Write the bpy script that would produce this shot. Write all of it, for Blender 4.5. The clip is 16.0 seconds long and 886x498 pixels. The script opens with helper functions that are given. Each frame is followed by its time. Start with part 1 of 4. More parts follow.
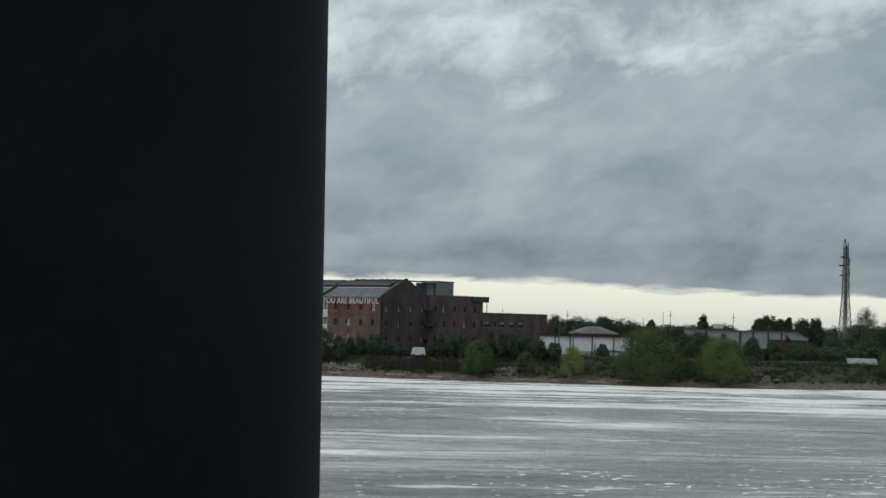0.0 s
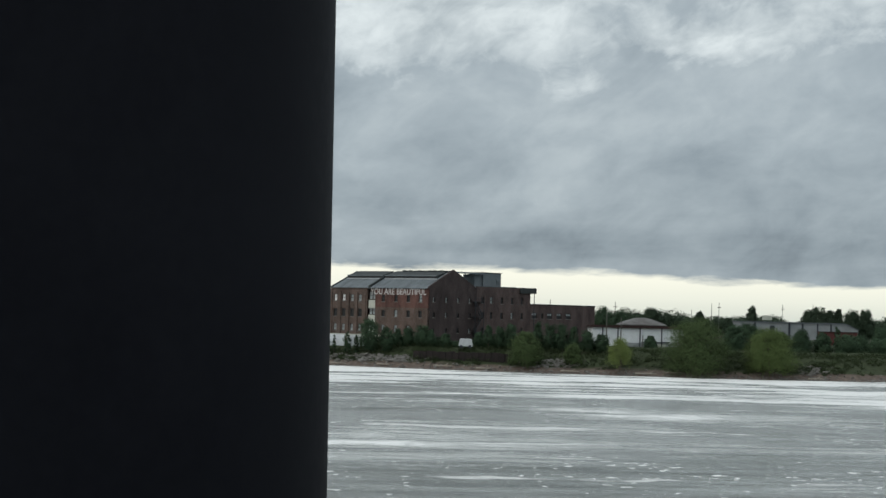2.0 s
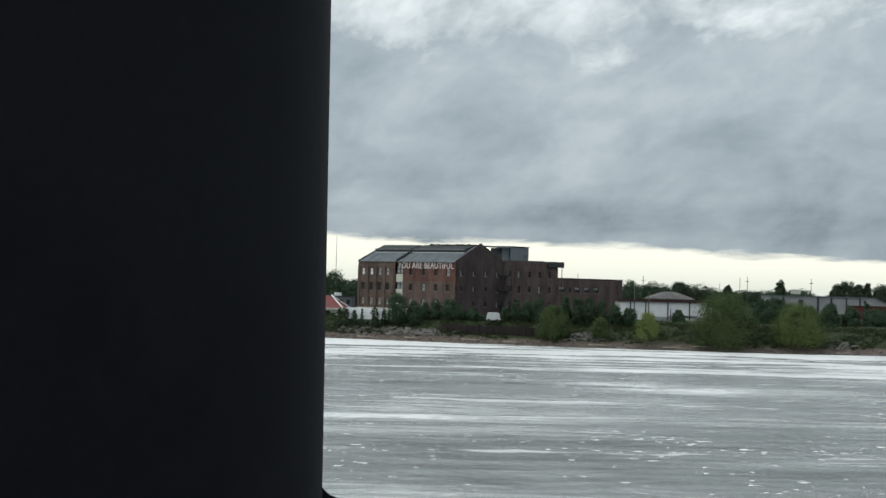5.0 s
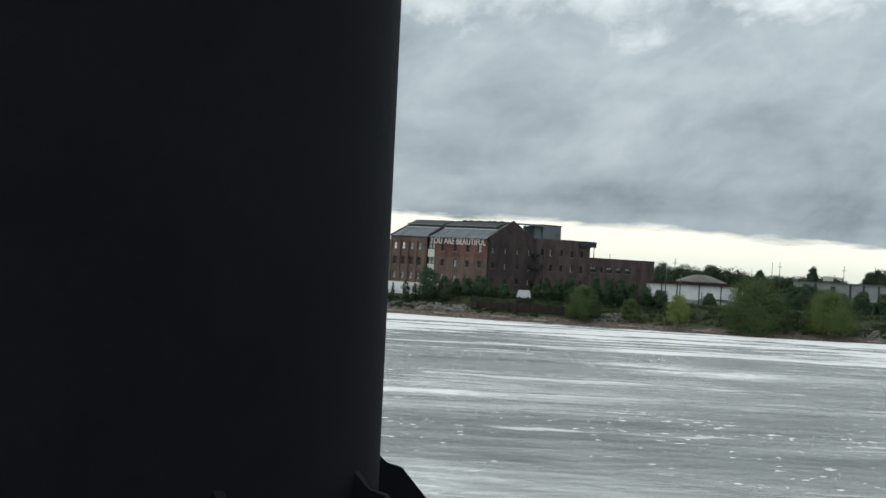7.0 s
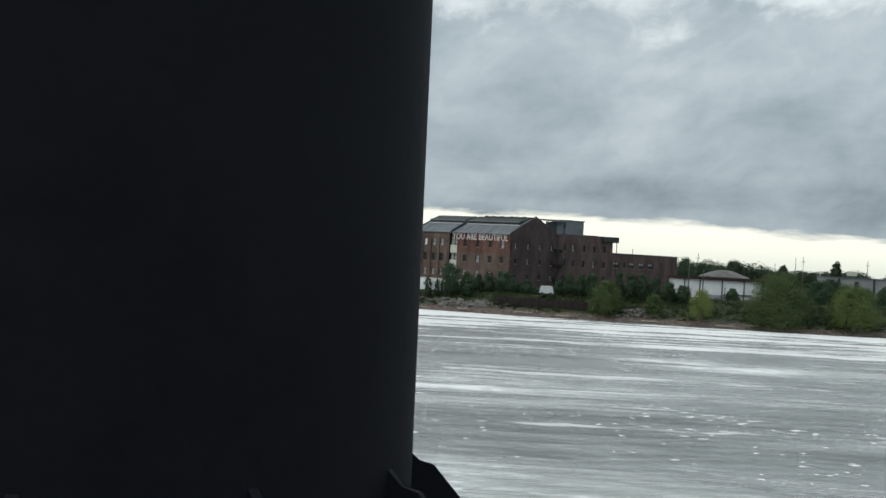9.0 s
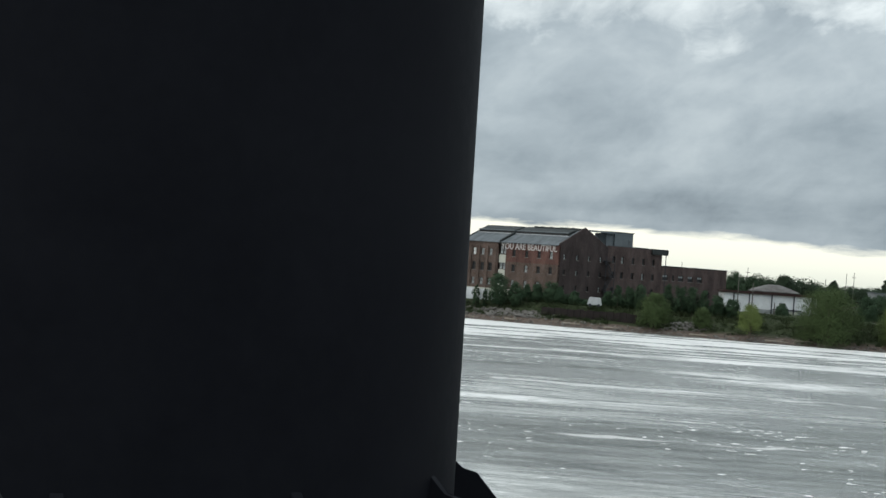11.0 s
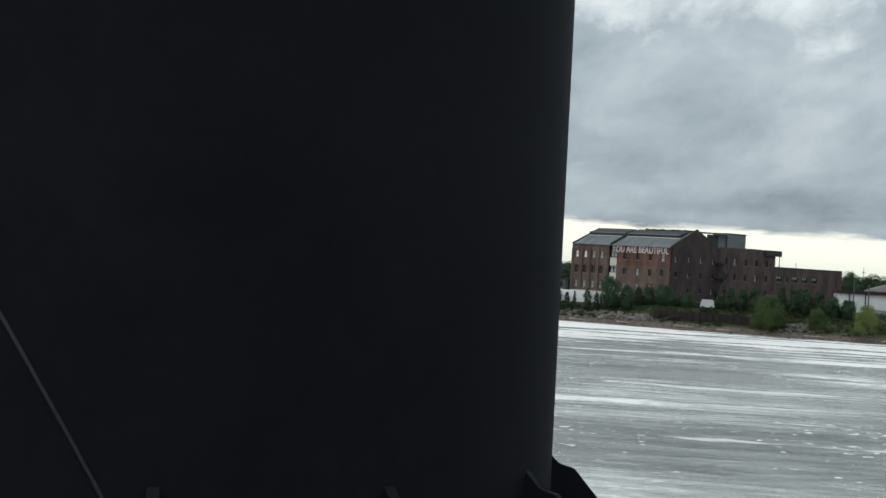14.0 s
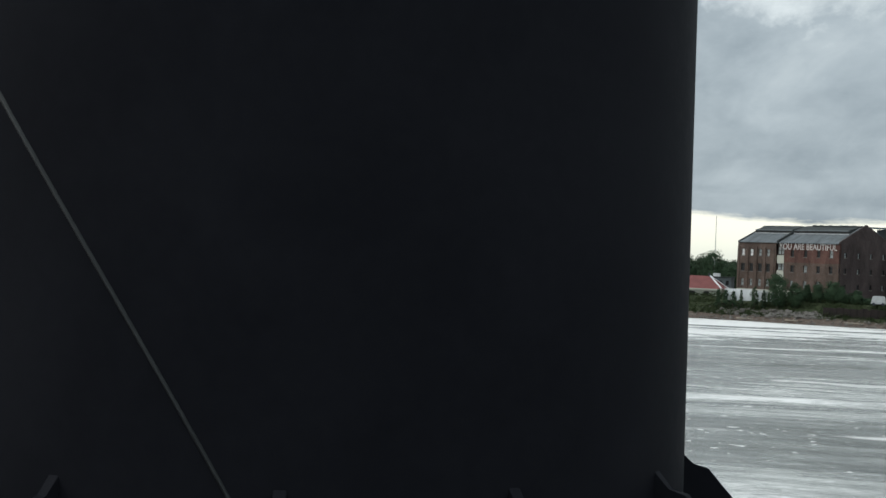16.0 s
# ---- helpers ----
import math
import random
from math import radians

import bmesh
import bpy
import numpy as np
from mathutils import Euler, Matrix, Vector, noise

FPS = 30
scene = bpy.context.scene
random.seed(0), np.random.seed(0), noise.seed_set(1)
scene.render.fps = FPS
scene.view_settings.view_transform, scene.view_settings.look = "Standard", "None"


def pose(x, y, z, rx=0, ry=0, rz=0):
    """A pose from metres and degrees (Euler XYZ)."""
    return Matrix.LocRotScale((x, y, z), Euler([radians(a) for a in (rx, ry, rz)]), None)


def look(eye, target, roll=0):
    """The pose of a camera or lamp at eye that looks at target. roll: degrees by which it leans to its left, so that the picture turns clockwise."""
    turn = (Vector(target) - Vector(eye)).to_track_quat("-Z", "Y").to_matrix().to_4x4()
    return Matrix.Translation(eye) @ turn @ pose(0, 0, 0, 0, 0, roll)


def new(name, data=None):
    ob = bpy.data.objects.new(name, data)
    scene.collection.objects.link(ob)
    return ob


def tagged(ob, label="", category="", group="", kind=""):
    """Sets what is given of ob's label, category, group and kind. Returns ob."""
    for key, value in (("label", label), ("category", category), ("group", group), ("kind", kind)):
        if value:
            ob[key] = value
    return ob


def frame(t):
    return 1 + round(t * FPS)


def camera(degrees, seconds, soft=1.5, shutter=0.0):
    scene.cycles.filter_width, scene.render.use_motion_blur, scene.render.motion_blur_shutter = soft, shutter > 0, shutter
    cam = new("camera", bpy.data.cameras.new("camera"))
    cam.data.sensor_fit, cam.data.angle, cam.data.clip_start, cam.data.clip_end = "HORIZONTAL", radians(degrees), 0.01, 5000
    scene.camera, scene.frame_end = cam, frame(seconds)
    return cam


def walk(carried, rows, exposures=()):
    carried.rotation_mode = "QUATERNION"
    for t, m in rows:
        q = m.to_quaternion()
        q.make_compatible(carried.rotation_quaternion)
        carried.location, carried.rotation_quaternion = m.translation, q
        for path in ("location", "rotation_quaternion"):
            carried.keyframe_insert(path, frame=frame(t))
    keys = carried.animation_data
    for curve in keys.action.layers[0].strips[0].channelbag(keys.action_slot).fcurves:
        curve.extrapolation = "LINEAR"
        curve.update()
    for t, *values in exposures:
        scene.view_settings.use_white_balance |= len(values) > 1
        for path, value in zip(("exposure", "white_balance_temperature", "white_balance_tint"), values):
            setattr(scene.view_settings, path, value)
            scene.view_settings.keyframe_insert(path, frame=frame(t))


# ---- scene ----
EYE_Y = 0.0


def aim(x, z, yaw, pitch, roll):
    """Camera pose from its place, its turn to the right, its tilt up and its lean, in degrees."""
    a, b = radians(yaw), radians(pitch)
    way = Vector((math.sin(a) * math.cos(b), math.cos(a) * math.cos(b), math.sin(b)))
    eye = Vector((x, EYE_Y, z))
    return look(eye, eye + way * 100.0, roll)


cam = camera(29.29, 16.0, soft=1.5)
# seconds, x, z, turn, tilt, lean
PATH = [
    (0.0, -0.1064, 13.5300, 2.380, 2.447, 1.391),
    (0.5, -0.0906, 13.5300, 2.075, 2.264, 1.422),
    (1.0, -0.0757, 13.5300, 1.781, 2.182, 1.405),
    (1.5, -0.0599, 13.5300, 1.248, 2.213, 1.423),
    (2.0, -0.0438, 13.5300, 0.778, 2.114, 1.436),
    (2.5, -0.0246, 13.5300, 0.506, 2.078, 1.468),
    (3.0, -0.0067, 13.5300, 0.249, 1.924, 1.368),
    (3.5, 0.0066, 13.5300, -0.000, 1.719, 1.200),
    (6.0, 0.0061, 13.5074, -0.781, 0.603, 2.193),
    (6.5, -0.0198, 13.5057, -1.727, 0.278, 2.758),
    (7.0, -0.0431, 13.5055, -1.187, 0.351, 3.187),
    (7.5, -0.0458, 13.5048, -0.901, 0.283, 3.389),
    (8.0, -0.0444, 13.5064, -0.482, 0.066, 3.413),
    (8.5, -0.0498, 13.5078, -0.728, 0.164, 3.208),
    (9.0, -0.0583, 13.5074, -1.935, 0.165, 3.079),
    (11.5, -0.0526, 13.5029, -4.092, 0.387, 4.094),
    (12.0, -0.0502, 13.4990, -4.925, 0.266, 3.907),
    (12.5, -0.0530, 13.4987, -5.013, 0.129, 3.979),
    (13.0, -0.0522, 13.4949, -5.545, -0.069, 3.818),
    (13.5, -0.0462, 13.4915, -6.625, -0.130, 3.645),
    (14.0, -0.0282, 13.4933, -7.331, 0.279, 3.417),
    (14.5, -0.0178, 13.4935, -8.931, 0.457, 2.778),
    (15.0, -0.0071, 13.4934, -10.591, 0.036, 2.594),
    (15.5, -0.0034, 13.4924, -11.478, -0.033, 2.472),
    (16.0, 0.0298, 13.4957, -12.849, 0.108, 2.224),
]
walk(cam, [(t, aim(x, z, yaw, pitch, roll)) for t, x, z, yaw, pitch, roll in PATH],
     exposures=[(0.0, -0.18), (1.5, -0.05), (3.5, 0.07), (7.0, 0.18), (16.0, 0.18)])

# ---- light ----
SUN_AZ, SUN_EL = radians(-105.0), radians(38.0)


def math_node(nt, op, a, b=None, clamp=False):
    n = nt.nodes.new("ShaderNodeMath")
    n.operation, n.use_clamp = op, clamp
    for i, v in enumerate((a, b)):
        if v is None:
            continue
        if isinstance(v, (int, float)):
            n.inputs[i].default_value = v
        else:
            nt.links.new(v, n.inputs[i])
    return n.outputs[0]


def ramp_node(nt, fac, stops):
    n = nt.nodes.new("ShaderNodeValToRGB")
    el = n.color_ramp.elements
    while len(el) < len(stops):
        el.new(0.5)
    for e, (p, c) in zip(el, stops):
        e.position = p
        e.color = (*c, 1.0) if isinstance(c, tuple) else (c, c, c, 1.0)
    nt.links.new(fac, n.inputs[0])
    return n.outputs[0]


def mix_node(nt, kind, fac, a, b):
    n = nt.nodes.new("ShaderNodeMix")
    n.data_type, n.blend_type = "RGBA", kind
    for sock, v in ((n.inputs[0], fac), (n.inputs[6], a), (n.inputs[7], b)):
        if isinstance(v, (int, float)):
            sock.default_value = v
        elif isinstance(v, tuple):
            sock.default_value = (*v, 1.0)
        else:
            nt.links.new(v, sock)
    return n.outputs[2]


def noise_node(nt, vec, scale, detail=4.0, rough=0.55, distort=0.0, dims="3D"):
    n = nt.nodes.new("ShaderNodeTexNoise")
    n.noise_dimensions = dims
    n.inputs["Scale"].default_value = scale
    n.inputs["Detail"].default_value = detail
    n.inputs["Roughness"].default_value = rough
    n.inputs["Distortion"].default_value = distort
    if vec is not None:
        nt.links.new(vec, n.inputs["Vector"])
    return n.outputs["Fac"]


def mapping_node(nt, vec, loc=(0, 0, 0), rot=(0, 0, 0), scale=(1, 1, 1)):
    n = nt.nodes.new("ShaderNodeMapping")
    n.inputs["Location"].default_value = loc
    n.inputs["Rotation"].default_value = [radians(a) for a in rot]
    n.inputs["Scale"].default_value = scale
    nt.links.new(vec, n.inputs["Vector"])
    return n.outputs[0]


def build_world():
    """An overcast sky: a rolling cloud deck whose far edge leaves a pale strip of clear sky at the horizon."""
    world = bpy.data.worlds.new("overcast_sky")
    world.use_nodes = True
    scene.world = world
    nt = world.node_tree
    nt.nodes.clear()
    out = nt.nodes.new("ShaderNodeOutputWorld")
    bg = nt.nodes.new("ShaderNodeBackground")
    nt.links.new(bg.outputs[0], out.inputs[0])
    sky = nt.nodes.new("ShaderNodeTexSky")
    sky.sky_type, sky.sun_disc = "NISHITA", False
    sky.sun_elevation, sky.sun_rotation = SUN_EL, SUN_AZ
    tc = nt.nodes.new("ShaderNodeTexCoord")
    d = tc.outputs["Generated"]
    sep = nt.nodes.new("ShaderNodeSeparateXYZ")
    nt.links.new(d, sep.inputs[0])
    x, y, z = sep.outputs
    up = math_node(nt, "MAXIMUM", z, 0.0)
    az = math_node(nt, "ARCTAN2", x, y)

    def swell(a0, e0, ra, re):
        """A soft hump of the cloud field round one bearing and height (radians)."""
        p = math_node(nt, "DIVIDE", math_node(nt, "SUBTRACT", az, a0), ra)
        q = math_node(nt, "DIVIDE", math_node(nt, "SUBTRACT", z, e0), re)
        r2 = math_node(nt, "ADD", math_node(nt, "MULTIPLY", p, p), math_node(nt, "MULTIPLY", q, q))
        return math_node(nt, "POWER", 2.718, math_node(nt, "MULTIPLY", r2, -1.0))

    def total(*terms):
        out_ = None
        for w, v in terms:
            v = math_node(nt, "MULTIPLY", v, w)
            out_ = v if out_ is None else math_node(nt, "ADD", out_, v)
        return out_

    def tilted(loc, lean, stretch):
        return mapping_node(nt, mapping_node(nt, d, rot=(0, lean, 0)), loc, scale=stretch)

    # long soft rolls, billows and wisps of the cloud deck
    rolls = noise_node(nt, tilted((1.7, 0.2, 0.3), 16, (6.0, 6.0, 13.0)), 1.0, 5.0, 0.52, 0.35)
    billow = noise_node(nt, tilted((0.4, 3.1, 0.9), 17, (19.0, 19.0, 31.0)), 1.0, 6.0, 0.55, 0.45)
    wisp = noise_node(nt, tilted((2.2, 0.7, 4.1), 22, (52.0, 52.0, 78.0)), 1.0, 5.0, 0.58, 0.5)
    flat = noise_node(nt, tilted((0.9, 1.7, 2.6), 1, (11.0, 11.0, 80.0)), 1.0, 4.0, 0.55, 0.2)
    fringe = noise_node(nt, tilted((3.9, 0.7, 1.6), 2, (34.0, 34.0, 110.0)), 1.0, 5.0, 0.6, 0.4)
    near_edge = math_node(nt, "SUBTRACT", 1.0, math_node(nt, "DIVIDE", up, 0.08, True), True)
    body = total((0.50, rolls), (0.33, billow), (0.11, wisp), (0.06, flat))
    body = math_node(nt, "ADD", body, math_node(nt, "MULTIPLY", math_node(nt, "SUBTRACT", flat, 0.5), math_node(nt, "MULTIPLY", near_edge, 0.26)))
    body = math_node(nt, "ADD", body, math_node(nt, "MULTIPLY", math_node(nt, "SUBTRACT", math_node(nt, "MINIMUM", up, 0.25), 0.085), 0.75))
    body = math_node(nt, "ADD", body, total((-0.13, swell(0.20, 0.042, 0.11, 0.014)), (0.06, swell(-0.01, 0.080, 0.03, 0.012)), (0.05, swell(-0.03, 0.040, 0.07, 0.016))))
    grey = ramp_node(nt, body, [(0.28, (0.165, 0.204, 0.240)), (0.41, (0.280, 0.337, 0.378)), (0.55, (0.395, 0.460, 0.500)), (0.70, (0.54, 0.608, 0.638))])
    # brighter breaks where the deck thins
    thin = total((0.52, swell(-0.005, 0.178, 0.105, 0.036)), (0.26, swell(0.165, 0.160, 0.06, 0.011)), (0.30, swell(0.26, 0.180, 0.10, 0.022)), (0.16, swell(0.105, 0.134, 0.03, 0.008)), (0.62, billow), (0.28, rolls), (0.22, wisp))
    thin = math_node(nt, "ADD", thin, math_node(nt, "MULTIPLY", math_node(nt, "SUBTRACT", math_node(nt, "MINIMUM", up, 0.6), 0.19), 0.6))
    glow = ramp_node(nt, thin, [(0.68, 0.0), (0.78, 0.50), (0.88, 0.72), (1.02, 0.97)])
    bright = ramp_node(nt, math_node(nt, "ADD", math_node(nt, "MULTIPLY", billow, 0.6), math_node(nt, "MULTIPLY", wisp, 0.4)), [(0.36, (0.53, 0.595, 0.62)), (0.62, (0.77, 0.84, 0.855))])
    cloud = mix_node(nt, "MIX", glow, grey, bright)
    # thicker overhead light of an overcast day
    over = math_node(nt, "ADD", 1.0, math_node(nt, "MULTIPLY", math_node(nt, "DIVIDE", math_node(nt, "SUBTRACT", up, 0.2), 0.5, True), 0.7))
    oc = nt.nodes.new("ShaderNodeCombineXYZ")
    for i in range(3):
        nt.links.new(over, oc.inputs[i])
    cloud = mix_node(nt, "MULTIPLY", 1.0, cloud, oc.outputs[0])
    # pale clear strip under the ragged far edge of the deck
    edge = math_node(nt, "ADD", 0.0158, total((0.012, flat), (0.006, fringe), (-0.026, az)))
    strip = math_node(nt, "DIVIDE", math_node(nt, "SUBTRACT", z, edge), 0.0032, True)
    pale = ramp_node(nt, math_node(nt, "MULTIPLY", up, 25.0), [(0.0, (0.75, 0.79, 0.71)), (0.25, (0.91, 0.935, 0.82)), (0.55, (1.03, 1.03, 0.89))])
    bg.inputs[1].default_value = 1.0
    skyscale = mix_node(nt, "MULTIPLY", 1.0, sky.outputs[0], (0.1, 0.1, 0.1))
    air = mix_node(nt, "MIX", 0.10, pale, skyscale)
    cover = mix_node(nt, "MIX", 0.04, cloud, skyscale)
    nt.links.new(mix_node(nt, "MIX", strip, air, cover), bg.inputs[0])


build_world()
sun_data = bpy.data.lights.new("sun", "SUN")
sun_data.energy, sun_data.angle, sun_data.color = 0.7, radians(30.0), (1.0, 0.96, 0.90)
sun = new("sun", sun_data)
sun.matrix_world = look(
    (300 * math.sin(SUN_AZ) * math.cos(SUN_EL), 300 * math.cos(SUN_AZ) * math.cos(SUN_EL), 300 * math.sin(SUN_EL)), (0, 0, 0))


# ---- materials ----
def material(name, rough=0.8, metal=0.0, spec=0.4):
    m = bpy.data.materials.new(name)
    m.use_nodes = True
    b = m.node_tree.nodes["Principled BSDF"]
    b.inputs["Roughness"].default_value = rough
    b.inputs["Metallic"].default_value = metal
    b.inputs["Specular IOR Level"].default_value = spec
    return m, m.node_tree, b


def coords(nt, kind="Object"):
    return nt.nodes.new("ShaderNodeTexCoord").outputs[kind]


def bump(nt, b, height, strength, dist):
    n = nt.nodes.new("ShaderNodeBump")
    n.inputs["Strength"].default_value = strength
    n.inputs["Distance"].default_value = dist
    nt.links.new(height, n.inputs["Height"])
    nt.links.new(n.outputs[0], b.inputs["Normal"])


def surface(name, dark, light, scale, rough=0.85, metal=0.0, spec=0.3, grain=6.0, relief=0.3, depth=0.02, squash=(1, 1, 1)):
    """A weathered surface: stains at one scale, grain at another, and fine relief."""
    m, nt, b = material(name, rough, metal, spec)
    c = mapping_node(nt, coords(nt), scale=squash)
    stains = noise_node(nt, c, scale, 5.0, 0.6, 0.3)
    fine = noise_node(nt, c, scale * grain, 4.0, 0.6)
    k = math_node(nt, "ADD", math_node(nt, "MULTIPLY", stains, 0.65), math_node(nt, "MULTIPLY", fine, 0.35))
    nt.links.new(ramp_node(nt, k, [(0.32, dark), (0.68, light)]), b.inputs["Base Color"])
    nt.links.new(math_node(nt, "ADD", rough - 0.1, math_node(nt, "MULTIPLY", fine, 0.2)), b.inputs["Roughness"])
    bump(nt, b, fine, relief, depth)
    return m


def brick_surface(name, c1, c2, mortar):
    m, nt, b = material(name, 0.9, 0.0, 0.2)
    c = coords(nt)
    sep = nt.nodes.new("ShaderNodeSeparateXYZ")
    nt.links.new(c, sep.inputs[0])
    comb = nt.nodes.new("ShaderNodeCombineXYZ")
    nt.links.new(math_node(nt, "ADD", sep.outputs[0], sep.outputs[1]), comb.inputs[0])
    nt.links.new(sep.outputs[2], comb.inputs[1])
    t = nt.nodes.new("ShaderNodeTexBrick")
    t.inputs["Scale"].default_value = 1.0
    t.inputs["Brick Width"].default_value, t.inputs["Row Height"].default_value = 0.22, 0.075
    t.inputs["Mortar Size"].default_value = 0.008
    for key, col in (("Color1", c1), ("Color2", c2), ("Mortar", mortar)):
        t.inputs[key].default_value = (*col, 1)
    nt.links.new(comb.outputs[0], t.inputs["Vector"])
    stain = noise_node(nt, mapping_node(nt, c, scale=(1, 1, 0.4)), 0.35, 6.0, 0.65, 0.4)
    patch = noise_node(nt, c, 2.2, 4.0, 0.6)
    k = math_node(nt, "ADD", math_node(nt, "MULTIPLY", stain, 0.7), math_node(nt, "MULTIPLY", patch, 0.3))
    weather = ramp_node(nt, k, [(0.34, 0.45), (0.5, 0.95), (0.66, 1.45)])
    nt.links.new(mix_node(nt, "MULTIPLY", 1.0, t.outputs["Color"], weather), b.inputs["Base Color"])
    bump(nt, b, t.outputs["Fac"], -0.3, 0.01)
    return m


def foliage(name, dark, light, trans=0.25):
    m, nt, b = material(name, 0.8, 0.0, 0.12)
    geo = nt.nodes.new("ShaderNodeNewGeometry")
    c = noise_node(nt, coords(nt), 0.45, 3.0, 0.5)
    k = math_node(nt, "ADD", math_node(nt, "MULTIPLY", geo.outputs["Random Per Island"], 0.25), math_node(nt, "MULTIPLY", c, 0.75))
    col = ramp_node(nt, k, [(0.1, dark), (0.9, light)])
    nt.links.new(col, b.inputs["Base Color"])
    tr = nt.nodes.new("ShaderNodeBsdfTranslucent")
    nt.links.new(col, tr.inputs[0])
    mx = nt.nodes.new("ShaderNodeMixShader")
    mx.inputs[0].default_value = trans
    nt.links.new(b.outputs[0], mx.inputs[1])
    nt.links.new(tr.outputs[0], mx.inputs[2])
    nt.links.new(mx.outputs[0], nt.nodes["Material Output"].inputs[0])
    return m


def glass_pane(name, tint, rough=0.12):
    m, nt, b = material(name, rough, 0.0, 0.25)
    n = noise_node(nt, coords(nt), 0.8, 3.0, 0.5)
    nt.links.new(ramp_node(nt, n, [(0.3, tuple(v * 0.6 for v in tint)), (0.7, tint)]), b.inputs["Base Color"])
    return m


def water_surface():
    """Muddy river water: a silty body under a rippled reflecting skin, with drifting foamy lines, painted glints, and
    painted sky sheen that grows towards the far bank.
    """
    m, nt, b = material("river_water", 0.6, 0.0, 0.0)
    c = coords(nt)
    sep = nt.nodes.new("ShaderNodeSeparateXYZ")
    nt.links.new(c, sep.inputs[0])
    x, y = sep.outputs[0], sep.outputs[1]
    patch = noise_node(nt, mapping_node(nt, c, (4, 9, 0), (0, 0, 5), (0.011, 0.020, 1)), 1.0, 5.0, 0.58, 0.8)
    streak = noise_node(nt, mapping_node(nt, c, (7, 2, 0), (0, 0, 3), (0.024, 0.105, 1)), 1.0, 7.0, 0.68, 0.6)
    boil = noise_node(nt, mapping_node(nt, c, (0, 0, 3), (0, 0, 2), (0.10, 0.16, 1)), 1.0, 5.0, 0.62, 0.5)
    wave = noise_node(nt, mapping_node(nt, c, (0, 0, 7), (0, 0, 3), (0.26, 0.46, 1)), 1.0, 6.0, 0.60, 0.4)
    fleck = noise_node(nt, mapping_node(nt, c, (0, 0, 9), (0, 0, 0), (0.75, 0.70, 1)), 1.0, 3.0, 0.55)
    gust = noise_node(nt, mapping_node(nt, c, (2, 5, 1), (0, 0, 0), (0.05, 0.03, 1)), 1.0, 3.0, 0.5)
    wander = noise_node(nt, mapping_node(nt, c, (1, 3, 4), (0, 0, 0), (0.035, 0.004, 1)), 1.0, 4.0, 0.55)
    # rises towards the far bank, where painted sheen and roughness grow
    far_ramp = math_node(nt, "DIVIDE", math_node(nt, "SUBTRACT", math_node(nt, "SUBTRACT", y, math_node(nt, "MULTIPLY", x, 0.35)), 150.0), 185.0, True)

    def add(*terms):
        out = None
        for w, v in terms:
            v = math_node(nt, "MULTIPLY", v, w)
            out = v if out is None else math_node(nt, "ADD", out, v)
        return out

    def seam(y0, slope, width, shift):
        """A long wandering foamy line where two currents meet."""
        off = math_node(nt, "ADD", math_node(nt, "SUBTRACT", y, y0), add((-slope, x), (16.0, math_node(nt, "SUBTRACT", wander, 0.5))))
        off = math_node(nt, "ADD", off, math_node(nt, "MULTIPLY", math_node(nt, "SUBTRACT", boil, 0.5), width * 3.0))
        band = math_node(nt, "SUBTRACT", 1.0, math_node(nt, "DIVIDE", math_node(nt, "ABSOLUTE", off), width), True)
        lie = noise_node(nt, mapping_node(nt, c, (shift, 0, 0), (0, 0, 0), (0.040, 0.001, 1)), 1.0, 4.0, 0.6)
        return math_node(nt, "MULTIPLY", band, ramp_node(nt, lie, [(0.43, 0.0), (0.56, 1.0)]))

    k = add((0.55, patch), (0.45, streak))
    # reflected low sky, painted into the base colour as pale patches
    sky_sheen = ramp_node(nt, math_node(nt, "ADD", add((0.34, patch), (0.38, streak), (0.16, boil), (0.12, fleck)), math_node(nt, "MULTIPLY", far_ramp, 0.124)), [(0.584, 0.0), (0.618, 0.92)])
    # white flecks: small whitecaps and painted glints
    cap_glint = ramp_node(nt, add((0.62, fleck), (0.20, boil), (0.18, gust)), [(0.600, 0.0), (0.620, 1.0)])
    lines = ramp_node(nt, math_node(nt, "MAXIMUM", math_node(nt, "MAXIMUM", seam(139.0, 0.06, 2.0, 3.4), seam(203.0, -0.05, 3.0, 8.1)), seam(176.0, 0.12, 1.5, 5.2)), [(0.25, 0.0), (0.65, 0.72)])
    # pale mask: foamy lines plus the painted sheen and glints
    foam_sheen = math_node(nt, "MAXIMUM", math_node(nt, "MAXIMUM", sky_sheen, cap_glint), lines)
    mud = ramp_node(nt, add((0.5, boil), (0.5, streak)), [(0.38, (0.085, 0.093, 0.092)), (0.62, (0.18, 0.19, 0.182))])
    nt.links.new(mix_node(nt, "MIX", foam_sheen, mud, (0.76, 0.75, 0.735)), b.inputs["Base Color"])
    n = nt.nodes.new("ShaderNodeBump")
    nt.links.new(ramp_node(nt, k, [(0.40, 1.0), (0.60, 0.6)]), n.inputs["Strength"])
    n.inputs["Distance"].default_value = 0.95
    nt.links.new(wave, n.inputs["Height"])
    nt.links.new(n.outputs[0], b.inputs["Normal"])
    g = nt.nodes.new("ShaderNodeBsdfGlossy")
    g.inputs["Color"].default_value = (1.0, 0.985, 0.955, 1)
    kc = math_node(nt, "ADD", math_node(nt, "SUBTRACT", k, 0.045), math_node(nt, "MULTIPLY", far_ramp, 0.075))
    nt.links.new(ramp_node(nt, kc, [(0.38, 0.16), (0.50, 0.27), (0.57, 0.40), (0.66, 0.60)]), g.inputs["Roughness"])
    nt.links.new(n.outputs[0], g.inputs["Normal"])
    fr = nt.nodes.new("ShaderNodeFresnel")
